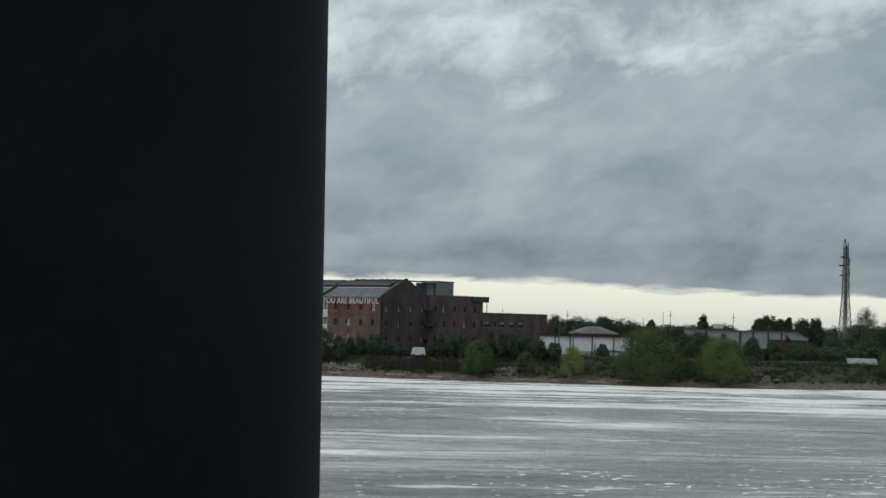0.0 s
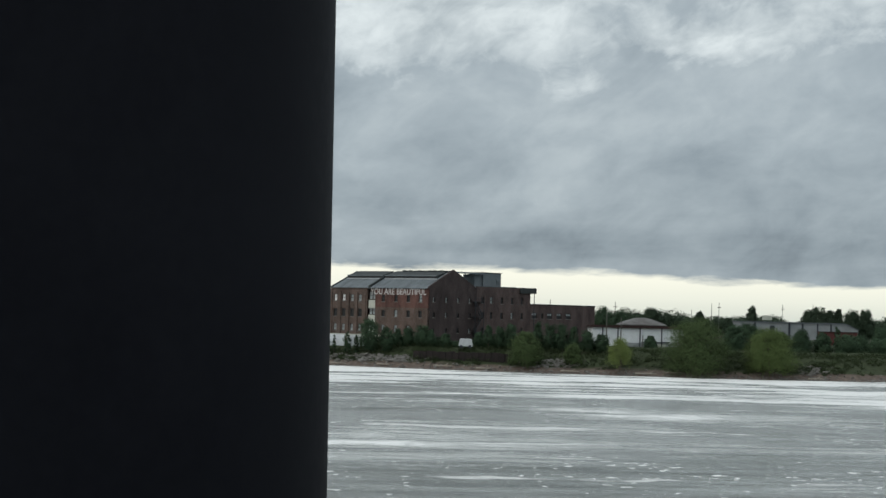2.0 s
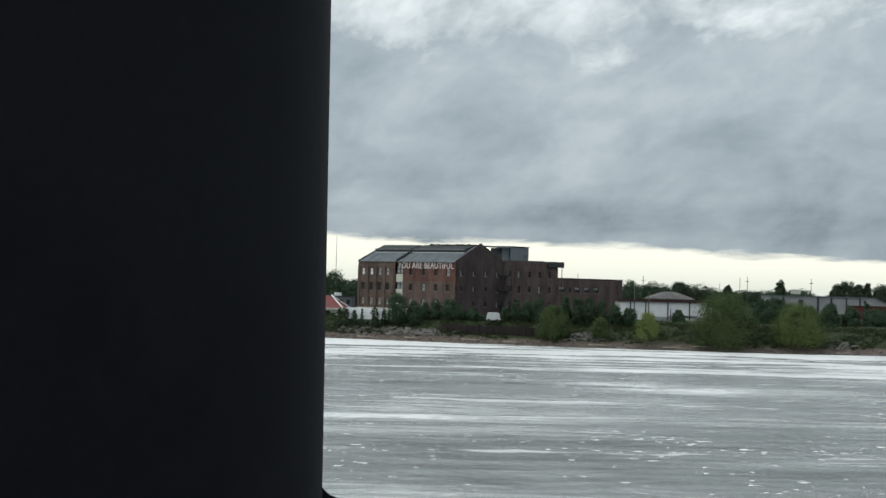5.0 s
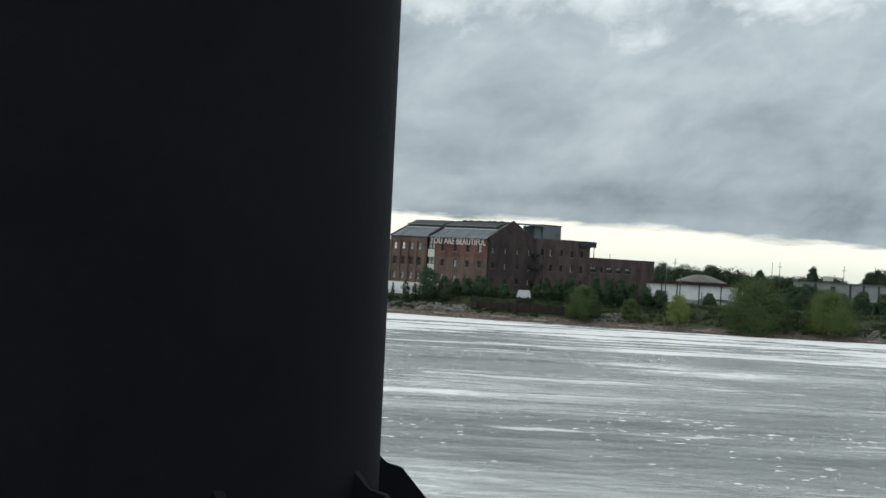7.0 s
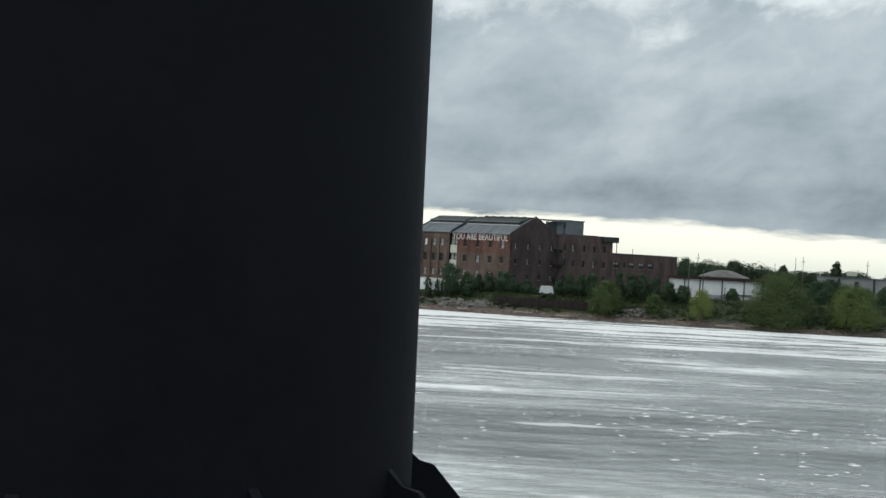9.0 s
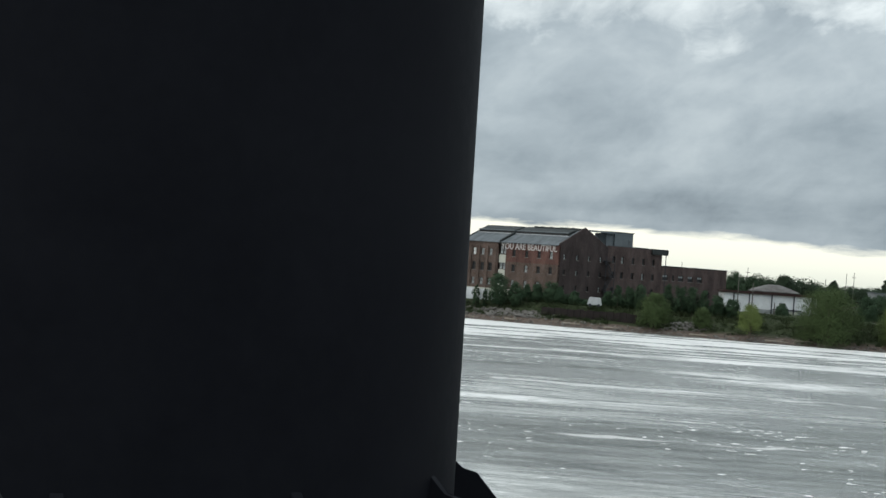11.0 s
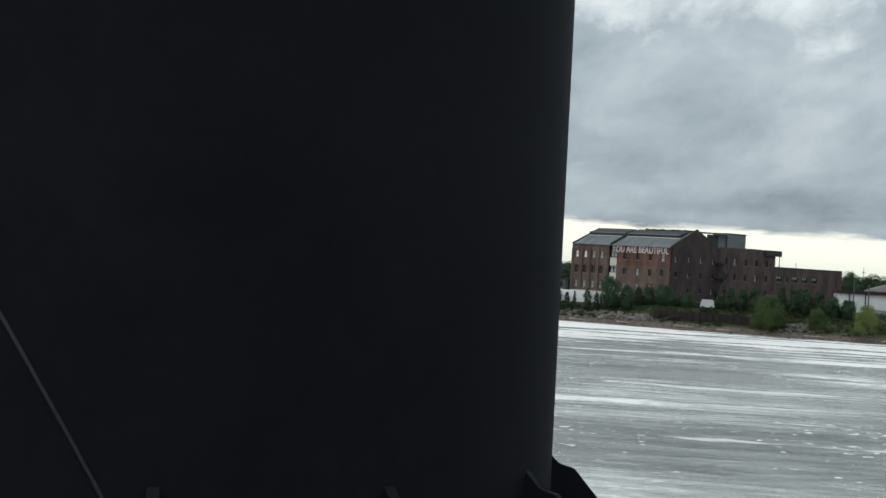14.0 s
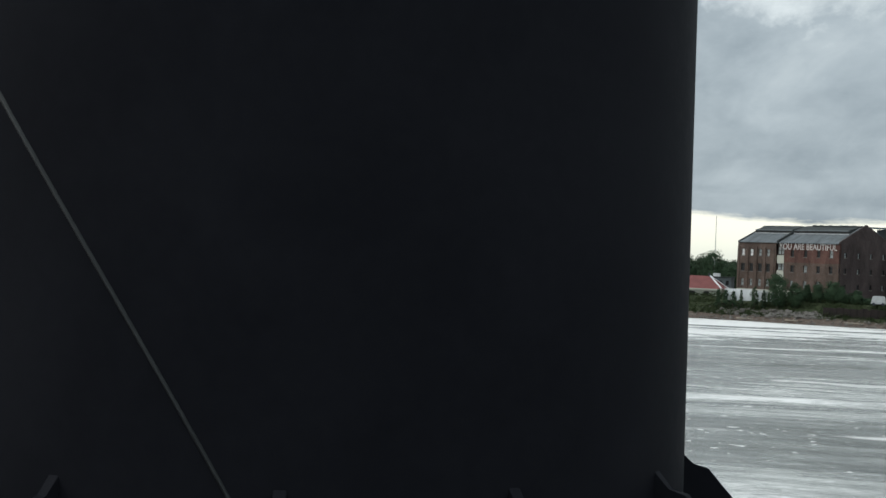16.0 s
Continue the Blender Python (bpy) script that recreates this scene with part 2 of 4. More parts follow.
    fr.inputs["IOR"].default_value = 1.33
    nt.links.new(n.outputs[0], fr.inputs["Normal"])
    mx = nt.nodes.new("ShaderNodeMixShader")
    nt.links.new(math_node(nt, "MULTIPLY", fr.outputs[0], math_node(nt, "SUBTRACT", 1.0, math_node(nt, "MULTIPLY", foam_sheen, 0.7))), mx.inputs[0])
    nt.links.new(b.outputs[0], mx.inputs[1])
    nt.links.new(g.outputs[0], mx.inputs[2])
    nt.links.new(mx.outputs[0], nt.nodes["Material Output"].inputs[0])
    return m


M_BLACK = surface("black_steel_paint", (0.0074, 0.0078, 0.0102), (0.0124, 0.0130, 0.0162), 3.0, 0.60, 0.0, 0.02, 14.0, 0.12, 0.002)
# lighter than the black tube: the bead's highlight is put into its colour
M_WELD = surface("weld_highlight", (0.0082, 0.0095, 0.0105), (0.0165, 0.0188, 0.0198), 9.0, 0.55, 0.0, 0.3, 14.0, 0.3, 0.002)
M_DECK = surface("deck_paint", (0.05, 0.05, 0.05), (0.09, 0.09, 0.09), 1.5, 0.8)
M_BRICK = brick_surface("brown_brick", (0.092, 0.061, 0.050), (0.120, 0.079, 0.064), (0.13, 0.112, 0.10))
M_BRICK_DARK = brick_surface("dark_brick", (0.072, 0.049, 0.046), (0.096, 0.064, 0.059), (0.09, 0.077, 0.073))
M_BRICK_SOOT = brick_surface("sooty_brick", (0.046, 0.034, 0.034), (0.062, 0.044, 0.042), (0.060, 0.052, 0.050))
M_BRICK_RED = brick_surface("red_painted_brick", (0.098, 0.049, 0.041), (0.130, 0.062, 0.051), (0.12, 0.075, 0.064))
M_ROOF = surface("grey_roofing", (0.060, 0.070, 0.076), (0.155, 0.17, 0.18), 0.4, 0.8, 0.0, 0.2, 9.0, 0.2, 0.02, (0.5, 1.6, 1))
M_ROOF_DARK = surface("dark_roofing", (0.022, 0.026, 0.026), (0.045, 0.050, 0.050), 0.5, 0.85)
M_WHITE = surface("white_painted_wall", (0.58, 0.59, 0.60), (0.78, 0.79, 0.80), 0.5, 0.8)
M_CREAM = surface("cream_panel", (0.42, 0.43, 0.37), (0.55, 0.55, 0.48), 0.6, 0.7)
M_GREY = surface("grey_metal_cladding", (0.20, 0.21, 0.215), (0.29, 0.30, 0.305), 0.3, 0.7, 0.0, 0.3)
M_CLAD = surface("dark_plant_room_cladding", (0.110, 0.126, 0.135), (0.160, 0.18, 0.19), 0.4, 0.7, 0.0, 0.3)
M_STEEL = surface("dark_steel", (0.03, 0.035, 0.045), (0.06, 0.065, 0.075), 1.0, 0.6, 0.3)
M_GALV = surface("galvanised_steel", (0.28, 0.29, 0.30), (0.42, 0.43, 0.44), 0.8, 0.5, 0.5)
M_TOWER = surface("dull_tower_steel", (0.11, 0.115, 0.115), (0.18, 0.185, 0.18), 0.8, 0.6, 0.3)
M_POLE = surface("weathered_timber_pole", (0.075, 0.070, 0.062), (0.15, 0.14, 0.125), 1.2, 0.9)
M_RUST = surface("rusty_red_roof", (0.026, 0.016, 0.015), (0.055, 0.027, 0.024), 0.8, 0.9)
M_REDTILE = surface("red_sheet_roof", (0.13, 0.042, 0.040), (0.19, 0.065, 0.060), 0.6, 0.85)
M_CRATE = surface("faded_red_container_paint", (0.080, 0.028, 0.025), (0.125, 0.043, 0.038), 0.8, 0.85)
M_LETTER = surface("white_letter_paint", (0.30, 0.27, 0.26), (0.66, 0.62, 0.60), 1.0, 0.8)
M_FRAME = surface("window_frame_paint", (0.035, 0.035, 0.036), (0.07, 0.07, 0.07), 2.0, 0.7)
M_STONE = surface("stone_sill", (0.13, 0.115, 0.105), (0.20, 0.18, 0.165), 2.0, 0.9)
M_GLASS = glass_pane("dark_window_glass", (0.014, 0.016, 0.018), 0.3)
M_GLASS_PALE = glass_pane("pale_window_fill", (0.34, 0.37, 0.37), 0.4)
M_TARP = surface("faded_white_tarpaulin", (0.34, 0.35, 0.35), (0.52, 0.53, 0.53), 0.9, 0.8)
# white colour stands in for bright sky at a window
M_SKY_PANE = surface("white_sky_pane", (0.70, 0.71, 0.70), (0.84, 0.85, 0.84), 1.0, 0.7)
M_BARK = surface("bark", (0.05, 0.04, 0.03), (0.12, 0.10, 0.08), 4.0, 0.95)
M_WILLOW = foliage("willow_leaves", (0.054, 0.082, 0.034), (0.100, 0.138, 0.056), 0.42)
M_YELLOW = foliage("young_willow_leaves", (0.074, 0.106, 0.038), (0.135, 0.178, 0.064), 0.42)
M_SPRING = foliage("spring_green_leaves", (0.120, 0.160, 0.050), (0.210, 0.255, 0.090), 0.42)
M_DARKLEAF = foliage("dark_leaves", (0.028, 0.053, 0.031), (0.060, 0.095, 0.050), 0.2)
M_FARLEAF = foliage("woodland_leaves", (0.026, 0.042, 0.026), (0.048, 0.070, 0.040), 0.15)
M_SCRUB = foliage("scrub_leaves", (0.024, 0.038, 0.017), (0.054, 0.070, 0.031))
M_ROCK = surface("bank_rock", (0.075, 0.069, 0.063), (0.19, 0.175, 0.16), 0.9, 0.9)
M_OLDROOF = surface("weathered_grey_roofing", (0.060, 0.052, 0.048), (0.165, 0.16, 0.155), 0.35, 0.85)
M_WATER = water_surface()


def ground_surface():
    m, nt, b = material("river_bank_ground", 0.95, 0.0, 0.15)
    c = coords(nt)
    sep = nt.nodes.new("ShaderNodeSeparateXYZ")
    nt.links.new(c, sep.inputs[0])
    n1 = noise_node(nt, mapping_node(nt, c, scale=(0.10, 0.25, 1)), 1.0, 6.0, 0.65, 0.4)
    n2 = noise_node(nt, c, 0.9, 5.0, 0.65)
    mud = ramp_node(nt, n2, [(0.3, (0.052, 0.037, 0.030)), (0.62, (0.135, 0.104, 0.086)), (0.75, (0.21, 0.18, 0.155))])
    grass = ramp_node(nt, n2, [(0.3, (0.020, 0.028, 0.013)), (0.7, (0.046, 0.055, 0.026))])
    level = math_node(nt, "ADD", sep.outputs[2], math_node(nt, "MULTIPLY", math_node(nt, "SUBTRACT", n1, 0.5), 2.6))
    k = math_node(nt, "DIVIDE", math_node(nt, "SUBTRACT", level, 1.15), 0.5, True)
    nt.links.new(mix_node(nt, "MIX", k, mud, grass), b.inputs["Base Color"])
    bump(nt, b, n2, 0.5, 0.15)
    return m


M_GROUND = ground_surface()


# ---- building helpers ----
def part(name, bm, mat, parent=None, label="", smooth=False):
    """Link a bmesh as one mesh object under its thing or part."""
    me = bpy.data.meshes.new(name)
    bm.normal_update()
    bm.to_mesh(me)
    bm.free()
    if smooth:
        me.shade_smooth()
    me.materials.append(mat)
    ob = new(name, me)
    if parent is not None:
        ob.parent = parent
    if label:
        tagged(ob, label)
    return ob


def thing(name, m, label, category, group="", kind=""):
    ob = new(name)
    ob.matrix_world = m
    ob.empty_display_size = 0.1
    return tagged(ob, label, category, group, kind)


def box(bm, x0, y0, z0, x1, y1, z1, m=None):
    vs = [bm.verts.new(v) for v in ((x0, y0, z0), (x1, y0, z0), (x1, y1, z0), (x0, y1, z0), (x0, y0, z1), (x1, y0, z1), (x1, y1, z1), (x0, y1, z1))]
    if m is not None:
        for v in vs:
            v.co = m @ v.co
    for f in ((3, 2, 1, 0), (4, 5, 6, 7), (0, 1, 5, 4), (1, 2, 6, 5), (2, 3, 7, 6), (3, 0, 4, 7)):
        bm.faces.new([vs[i] for i in f])


def boxed(*b, m=None):
    bm = bmesh.new()
    box(bm, *b, m=m)
    return bm


def rod(bm, a, b, r0, r1=None, n=8):
    a, b = Vector(a), Vector(b)
    r1 = r0 if r1 is None else r1
    q = (b - a).to_track_quat("Z", "Y").to_matrix()
    rings = []
    for p, r in ((a, r0), (b, r1)):
        rings.append([bm.verts.new(p + q @ Vector((r * math.cos(2 * math.pi * i / n), r * math.sin(2 * math.pi * i / n), 0))) for i in range(n)])
    for i in range(n):
        j = (i + 1) % n
        bm.faces.new((rings[0][i], rings[0][j], rings[1][j], rings[1][i]))
    bm.faces.new(rings[0][::-1])
    bm.faces.new(rings[1])


def prism(bm, outline, axis_pts):
    """Extrude a closed outline, given as a function of the end, between two ends."""
    a = [bm.verts.new(p) for p in outline(axis_pts[0])]
    b = [bm.verts.new(p) for p in outline(axis_pts[1])]
    n = len(a)
    for i in range(n):
        bm.faces.new((a[i], a[(i + 1) % n], b[(i + 1) % n], b[i]))
    bm.faces.new(a[::-1])
    bm.faces.new(b)


def pierced_wall(length, z0, z1, openings, thick=0.45, top=None):
    """A wall along x from 0 to length, its outside at y = 0, with openings (x, z, width, height by centre) right through it.
    top: a function of x that gives the upper edge of a gable."""
    bm = bmesh.new()
    xs = sorted({0.0, length, *[round(o[0] + s * o[2] / 2, 3) for o in openings for s in (-1, 1)]})
    zs = sorted({z0, z1, *[round(o[1] + s * o[3] / 2, 3) for o in openings for s in (-1, 1)]})

    def solid(i, k):
        if not (0 <= i < len(xs) - 1 and 0 <= k < len(zs) - 1):
            return False
        cx, cz = (xs[i] + xs[i + 1]) / 2, (zs[k] + zs[k + 1]) / 2
        return not any(abs(cx - o[0]) < o[2] / 2 and abs(cz - o[1]) < o[3] / 2 for o in openings)

    def quad(*pts):
        bm.faces.new([bm.verts.new(p) for p in pts])

    for i in range(len(xs) - 1):
        for k in range(len(zs) - 1):
            if not solid(i, k):
                continue
            xa, xb, za, zb = xs[i], xs[i + 1], zs[k], zs[k + 1]
            quad((xa, 0, za), (xb, 0, za), (xb, 0, zb), (xa, 0, zb))
            quad((xb, thick, za), (xa, thick, za), (xa, thick, zb), (xb, thick, zb))
            if not solid(i - 1, k):
                quad((xa, thick, za), (xa, 0, za), (xa, 0, zb), (xa, thick, zb))
            if not solid(i + 1, k):
                quad((xb, 0, za), (xb, thick, za), (xb, thick, zb), (xb, 0, zb))
            if not solid(i, k - 1):
                quad((xa, thick, za), (xb, thick, za), (xb, 0, za), (xa, 0, za))
            if not solid(i, k + 1):
                quad((xa, 0, zb), (xb, 0, zb), (xb, thick, zb), (xa, thick, zb))
    if top:
        ps = [(0, z1), (length, z1)] + [(x, top(x)) for x in (length, length / 2, 0) if top(x) > z1 + 0.01]
        prism(bm, lambda y: [(x, y, z) for x, z in ps], (0.0, thick))
    bmesh.ops.remove_doubles(bm, verts=bm.verts, dist=0.001)
    return bm


def window(parent, m, w, h, pane_mat, sill=True, recess=0.22, bars=1):
    """A sash window in its opening, looking towards -y: frame with a meeting rail, pane, sill and lintel."""
    bm = bmesh.new()
    f = 0.07
    box(bm, -w / 2, recess, -h / 2, -w / 2 + f, recess + 0.08, h / 2)
    box(bm, w / 2 - f, recess, -h / 2, w / 2, recess + 0.08, h / 2)
    box(bm, -w / 2 + f, recess, h / 2 - f, w / 2 - f, recess + 0.08, h / 2)
    box(bm, -w / 2 + f, recess, -h / 2, w / 2 - f, recess + 0.08, -h / 2 + f)
    box(bm, -w / 2 + f, recess + 0.01, -0.04, w / 2 - f, recess + 0.07, 0.04)
    for i in range(bars):
        x = -w / 2 + w * (i + 1) / (bars + 1)
        box(bm, x - 0.02, recess + 0.015, -h / 2 + f, x + 0.02, recess + 0.065, -0.04)
        box(bm, x - 0.02, recess + 0.015, 0.04, x + 0.02, recess + 0.065, h / 2 - f)
    frame_ob = part("window", bm, M_FRAME, parent)
    frame_ob.matrix_local = m
    if pane_mat is not None:
        part("pane", boxed(-w / 2 + f, recess + 0.03, -h / 2 + f, w / 2 - f, recess + 0.045, h / 2 - f), pane_mat, frame_ob)
    if sill:
        part("sill", boxed(-w / 2 - 0.12, -0.10, -h / 2 - 0.16, w / 2 + 0.12, recess, -h / 2 - 0.003), M_STONE, frame_ob)
    return frame_ob


# ---- ground and river ----
SHORE = [(-3000, 900), (-400, 520), (-150, 441), (-60, 417), (-29, 410), (0, 397), (45, 384), (75, 378.5), (100, 381.5), (120, 389), (200, 410), (500, 480), (3000, 1200)]


def shore(x):
    for (xa, ya), (xb, yb) in zip(SHORE, SHORE[1:]):
        if x <= xb:
            break
    k = (x - xa) / (xb - xa)
    return ya + (yb - ya) * k + 0.9 * noise.noise((x * 0.09, 3.1, 0)) + 0.4 * noise.noise((x * 0.4, 8.1, 0))


def land(x, y):
    d = y - shore(x)
    r = noise.noise((x * 0.12, y * 0.12, 1.7))
    if d < 0:
        z = -0.25 + max(d, -20) * 0.12
    elif d < 5:
        z = -0.25 + d * 0.34
    elif d < 16:
        z = 1.45 + (d - 5) * 0.31
    else:
        z = 4.86 + min(d - 16, 14) * 0.05
    return z + (0.35 * r if d > 1.5 else 0.1 * r) * (1 if d < 200 else 0.3)


def build_ground():
    bm = bmesh.new()
    xs = [-3500, -1500, -700, -400, -250] + [-150 + 2.5 * i for i in range(141)] + [260, 400, 700, 1500, 3500]
    ds = [-60, -12, -3, -1.2, 0.0, 0.8, 1.6, 2.4, 3.4, 4.4, 5.5, 7, 8.5, 10, 12, 14, 16, 19, 23, 28, 35, 50, 80, 140, 260, 500, 1000, 2000, 4000]
    grid = [[bm.verts.new((x, shore(x) + d, land(x, shore(x) + d))) for d in ds] for x in xs]
    for i in range(len(xs) - 1):
        for k in range(len(ds) - 1):
            bm.faces.new((grid[i][k], grid[i + 1][k], grid[i + 1][k + 1], grid[i][k + 1]))
    ob = part("ground", bm, M_GROUND, smooth=True)
    tagged(ob, "low river bank of brown mud and rough grass, flat land behind", "ground", kind="structure")
    bm = bmesh.new()
    bmesh.ops.create_grid(bm, x_segments=2, y_segments=2, size=4500)
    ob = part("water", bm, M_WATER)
    tagged(ob, "wide grey-brown river with wind ripples and pale streaks, partly painted sky sheen", "river", kind="structure")


build_ground()


# ---- the boat's chimney and the deck it stands on ----
STACK_X, STACK_Y, STACK_R, FLANGE_Z = -0.78, 2.616, 0.60, 12.86


def build_stack():
    st = thing("boat_chimney", pose(STACK_X, STACK_Y, 13.5, 0, -0.5, 0), "tall black painted steel boat chimney with a spiral weld seam", "chimney")
    z0, z1, n = FLANGE_Z - 13.5, 5.5, 128
    bm = bmesh.new()
    rings = []
    for r, z in ((STACK_R, z0 + 0.03), (STACK_R, z1), (STACK_R - 0.012, z1), (STACK_R - 0.012, z0 + 0.03)):
        rings.append([bm.verts.new((r * math.cos(2 * math.pi * i / n), r * math.sin(2 * math.pi * i / n), z)) for i in range(n)])
    for a, b in zip(rings, rings[1:] + rings[:1]):
        for i in range(n):
            j = (i + 1) % n
            bm.faces.new((a[i], a[j], b[j], b[i]))
    tube = part("tube", bm, M_BLACK, st, "black painted rolled steel tube", smooth=True)
    tube.data.shade_smooth()
    md = tube.modifiers.new("edges", "EDGE_SPLIT")
    md.split_angle = radians(40)
    # spiral weld bead
    bm = bmesh.new()
    path = []
    a = -260.0
    while a < 60.0:
        p = -82.2 - a
        z = 13.176 - 13.5 + (0.01731 * p - 0.0000861 * p * p if -25 < p < 60 else (0.728 + 0.0070 * (p - 60) if p > 60 else -0.4866 + 0.0216 * (p + 25)))
        path.append((a, z))
        a += 1.5
    prev = None
    for a, z in path:
        c, s = math.cos(radians(a)), math.sin(radians(a))
        ring = []
        for dz, dr in ((-0.006, -0.001), (-0.0035, 0.0028), (0.0, 0.004), (0.0035, 0.0028), (0.006, -0.001)):
            ring.append(bm.verts.new(((STACK_R + dr) * c, (STACK_R + dr) * s, z + dz)))
        if prev:
            for i in range(4):
                bm.faces.new((prev[i], prev[i + 1], ring[i + 1], ring[i]))
        prev = ring
    part("weld_seam", bm, M_WELD, st, "grey spiral weld bead, painted lighter as its highlight", smooth=True)
    # base flange
    bm = bmesh.new()
    rings = []
    for r, z in ((STACK_R + 0.0005, z0), (STACK_R + 0.30, z0), (STACK_R + 0.30, z0 + 0.028), (STACK_R + 0.0005, z0 + 0.03)):
        rings.append([bm.verts.new((r * math.cos(2 * math.pi * i / n), r * math.sin(2 * math.pi * i / n), z)) for i in range(n)])
    for a, b in zip(rings, rings[1:] + rings[:1]):
        for i in range(n):
            j = (i + 1) % n
            bm.faces.new((a[i], a[j], b[j], b[i]))
    part("base_flange", bm, M_BLACK, st)
    # gusset plates
    me = None
    for i in range(12):
        if me is None:
            bm = bmesh.new()
            t = 0.009
            prof = [(STACK_R - 0.004, z0 + 0.029), (STACK_R + 0.250, z0 + 0.029), (STACK_R + 0.250, z0 + 0.065), (STACK_R + 0.047, -0.342), (STACK_R + 0.022, -0.337), (STACK_R - 0.004, -0.308)]
            prism(bm, lambda y: [(x, y, z) for x, z in prof], (t, -t))
            bmesh.ops.bevel(bm, geom=bm.edges[:], offset=0.0015, segments=1, affect="EDGES")
            g = part("gusset", bm, M_BLACK, st)
            me = g.data
        else:
            g = new("gusset", me)
            g.parent = st
        g.matrix_local = pose(0, 0, 0, 0, 0, -76.0 + 30 * i)
    for i in range(12):
        bm = bmesh.new()
        rod(bm, (STACK_R + 0.15, 0, z0 + 0.024), (STACK_R + 0.15, 0, z0 + 0.052), 0.024, n=6)
        rod(bm, (STACK_R + 0.15, 0, z0 + 0.052), (STACK_R + 0.15, 0, z0 + 0.075), 0.013, n=8)
        b = part("bolt", bm, M_BLACK, st)
        b.matrix_local = pose(0, 0, 0, 0, 0, -59.7 + 30 * i)
    # deck house roof that carries it
    dk = thing("boat_deck", pose(-1.5, 1.0, 0), "grey painted steel upper deck of a river boat", "boat deck", kind="structure")
    part("deck_plate", boxed(-9, -7, 11.70, 8, 5.0, 11.90), M_DECK, dk)
    part("hull", boxed(-9.5, -7.4, -0.6, 8.5, 5.2, 11.70), M_DECK, dk)
    bm = bmesh.new()
    rod(bm, (STACK_X, STACK_Y, 11.89), (STACK_X, STACK_Y, FLANGE_Z - 0.001), STACK_R + 0.38, n=64)
    pl = part("chimney_plinth", bm, M_DECK)
    tagged(pl, "round grey steel plinth under the chimney", "plinth", kind="structure")


build_stack()


# ---- brick warehouse ----
GROUND_Z = 5.4
CORNER = (2.54, 430.0)
FACE = math.degrees(math.atan2(0.736, 0.677))


def wall_pose(v=0.0, u=0.0):
    """Frame whose x runs along the gable side, to the back right, and whose -y faces out of that side."""
    return pose(CORNER[0], CORNER[1], GROUND_Z, 0, 0, FACE) @ pose(v, u, 0)


def build_warehouse():
    L, W, H, P = 35.5, 18.6, 13.9, 18.25
    wh = thing("warehouse", wall_pose(), "old three-storey brown brick warehouse with grey pitched roof", "warehouse")
    # long river front: local frame with x from the far left end to the corner
    front = pose(0, L, 0, 0, 0, -90)
    rows = [11.25, 7.35, 3.45]
    left = [(L - u, z, 1.15, 1.75) for u in (33.6, 30.5, 27.4, 24.5) for z in rows]
    left = [(x, z, 1.45, 2.1) if 5 < z < 9 else (x, z, w, h) for x, z, w, h in left]
    right = [(u, z, 1.15, 1.75) for u in (16.0, 11.5, 7.1, 2.9) for z in rows]
    w1 = part("wall", pierced_wall(13.6, -0.6, H, left), M_BRICK, wh)
    w1.matrix_local = front
    rb = [(18.9 - u, z, w, h) for u, z, w, h in right]
    low = pierced_wall(18.9, -0.6, 8.9, [o for o in rb if o[1] < 9])
    w2 = part("wall", low, M_BRICK, wh)
    w2.matrix_local = front @ pose(L - 18.9, 0, 0)
    w3 = part("wall", pierced_wall(18.9, 8.904, H, [o for o in rb if o[1] > 9]), M_BRICK_RED, wh, "upper brick wall painted faded red")
    w3.matrix_local = front @ pose(L - 18.9, 0, 0)
    for i, (x, z, w, h) in enumerate(left):
        # top-row panes painted white and pale in place of bright sky
        pane = (M_SKY_PANE if x < 6 else M_GLASS_PALE) if z > 9 else (M_GLASS_PALE if z < 4 else M_GLASS)
        window(w1, pose(x, 0, z), w, h, pane)
    for i, (x, z, w, h) in enumerate(rb):
        host = w3 if z > 9 else w2
        window(host, pose(x, 0, z), w, h, M_GLASS_PALE if i in (9, 4, 2, 5, 8, 11) else M_GLASS)
    for x in (0.05, 3.35, 6.45, 9.5, 12.55):
        pl = part("pilaster", boxed(x, -0.22, 1.704, x + 0.7, -0.003, 12.8), M_BRICK, w1)
    for x0, x1 in ((0.05, 13.55), (16.65, L - 0.05)):
        base = part("base_course", boxed(x0, -0.16, -0.6, x1, -0.004, 1.7), M_CREAM, wh, "pale rendered base course")
        base.matrix_local = front
    # recessed stair bay with pale panels
    bay = part("stair_bay", boxed(13.62, 0.9, -0.6, 16.58, 1.2, H), M_BRICK_DARK, wh)
    bay.matrix_local = front
    for z0, z1 in ((9.2, 10.3), (5.3, 6.4), (2.2, 3.0)):
        part("panel", boxed(13.9, 0.3, z0 - 0.6, 16.3, 0.89, z1 + 0.4), M_CREAM, bay)
    for z in (11.9, 7.9, 4.4):
        window(bay, pose(14.5, 0.45, z), 1.0, 2.0, M_GLASS_PALE, False)
        window(bay, pose(15.7, 0.45, z), 1.0, 2.0, M_GLASS_PALE, False)
    # painted words along the top of the front
    cu = bpy.data.curves.new("letters", "FONT")
    cu.body, cu.size, cu.extrude, cu.align_x = "YOU ARE BEAUTIFUL", 2.25, 0.03, "LEFT"
    cu.space_character, cu.offset = 1.05, 0.045
    tmp = bpy.data.objects.new("letters", cu)
    scene.collection.objects.link(tmp)
    bpy.context.view_layer.update()
    me = bpy.data.meshes.new_from_object(tmp.evaluated_get(bpy.context.evaluated_depsgraph_get()))
    scene.collection.objects.unlink(tmp)
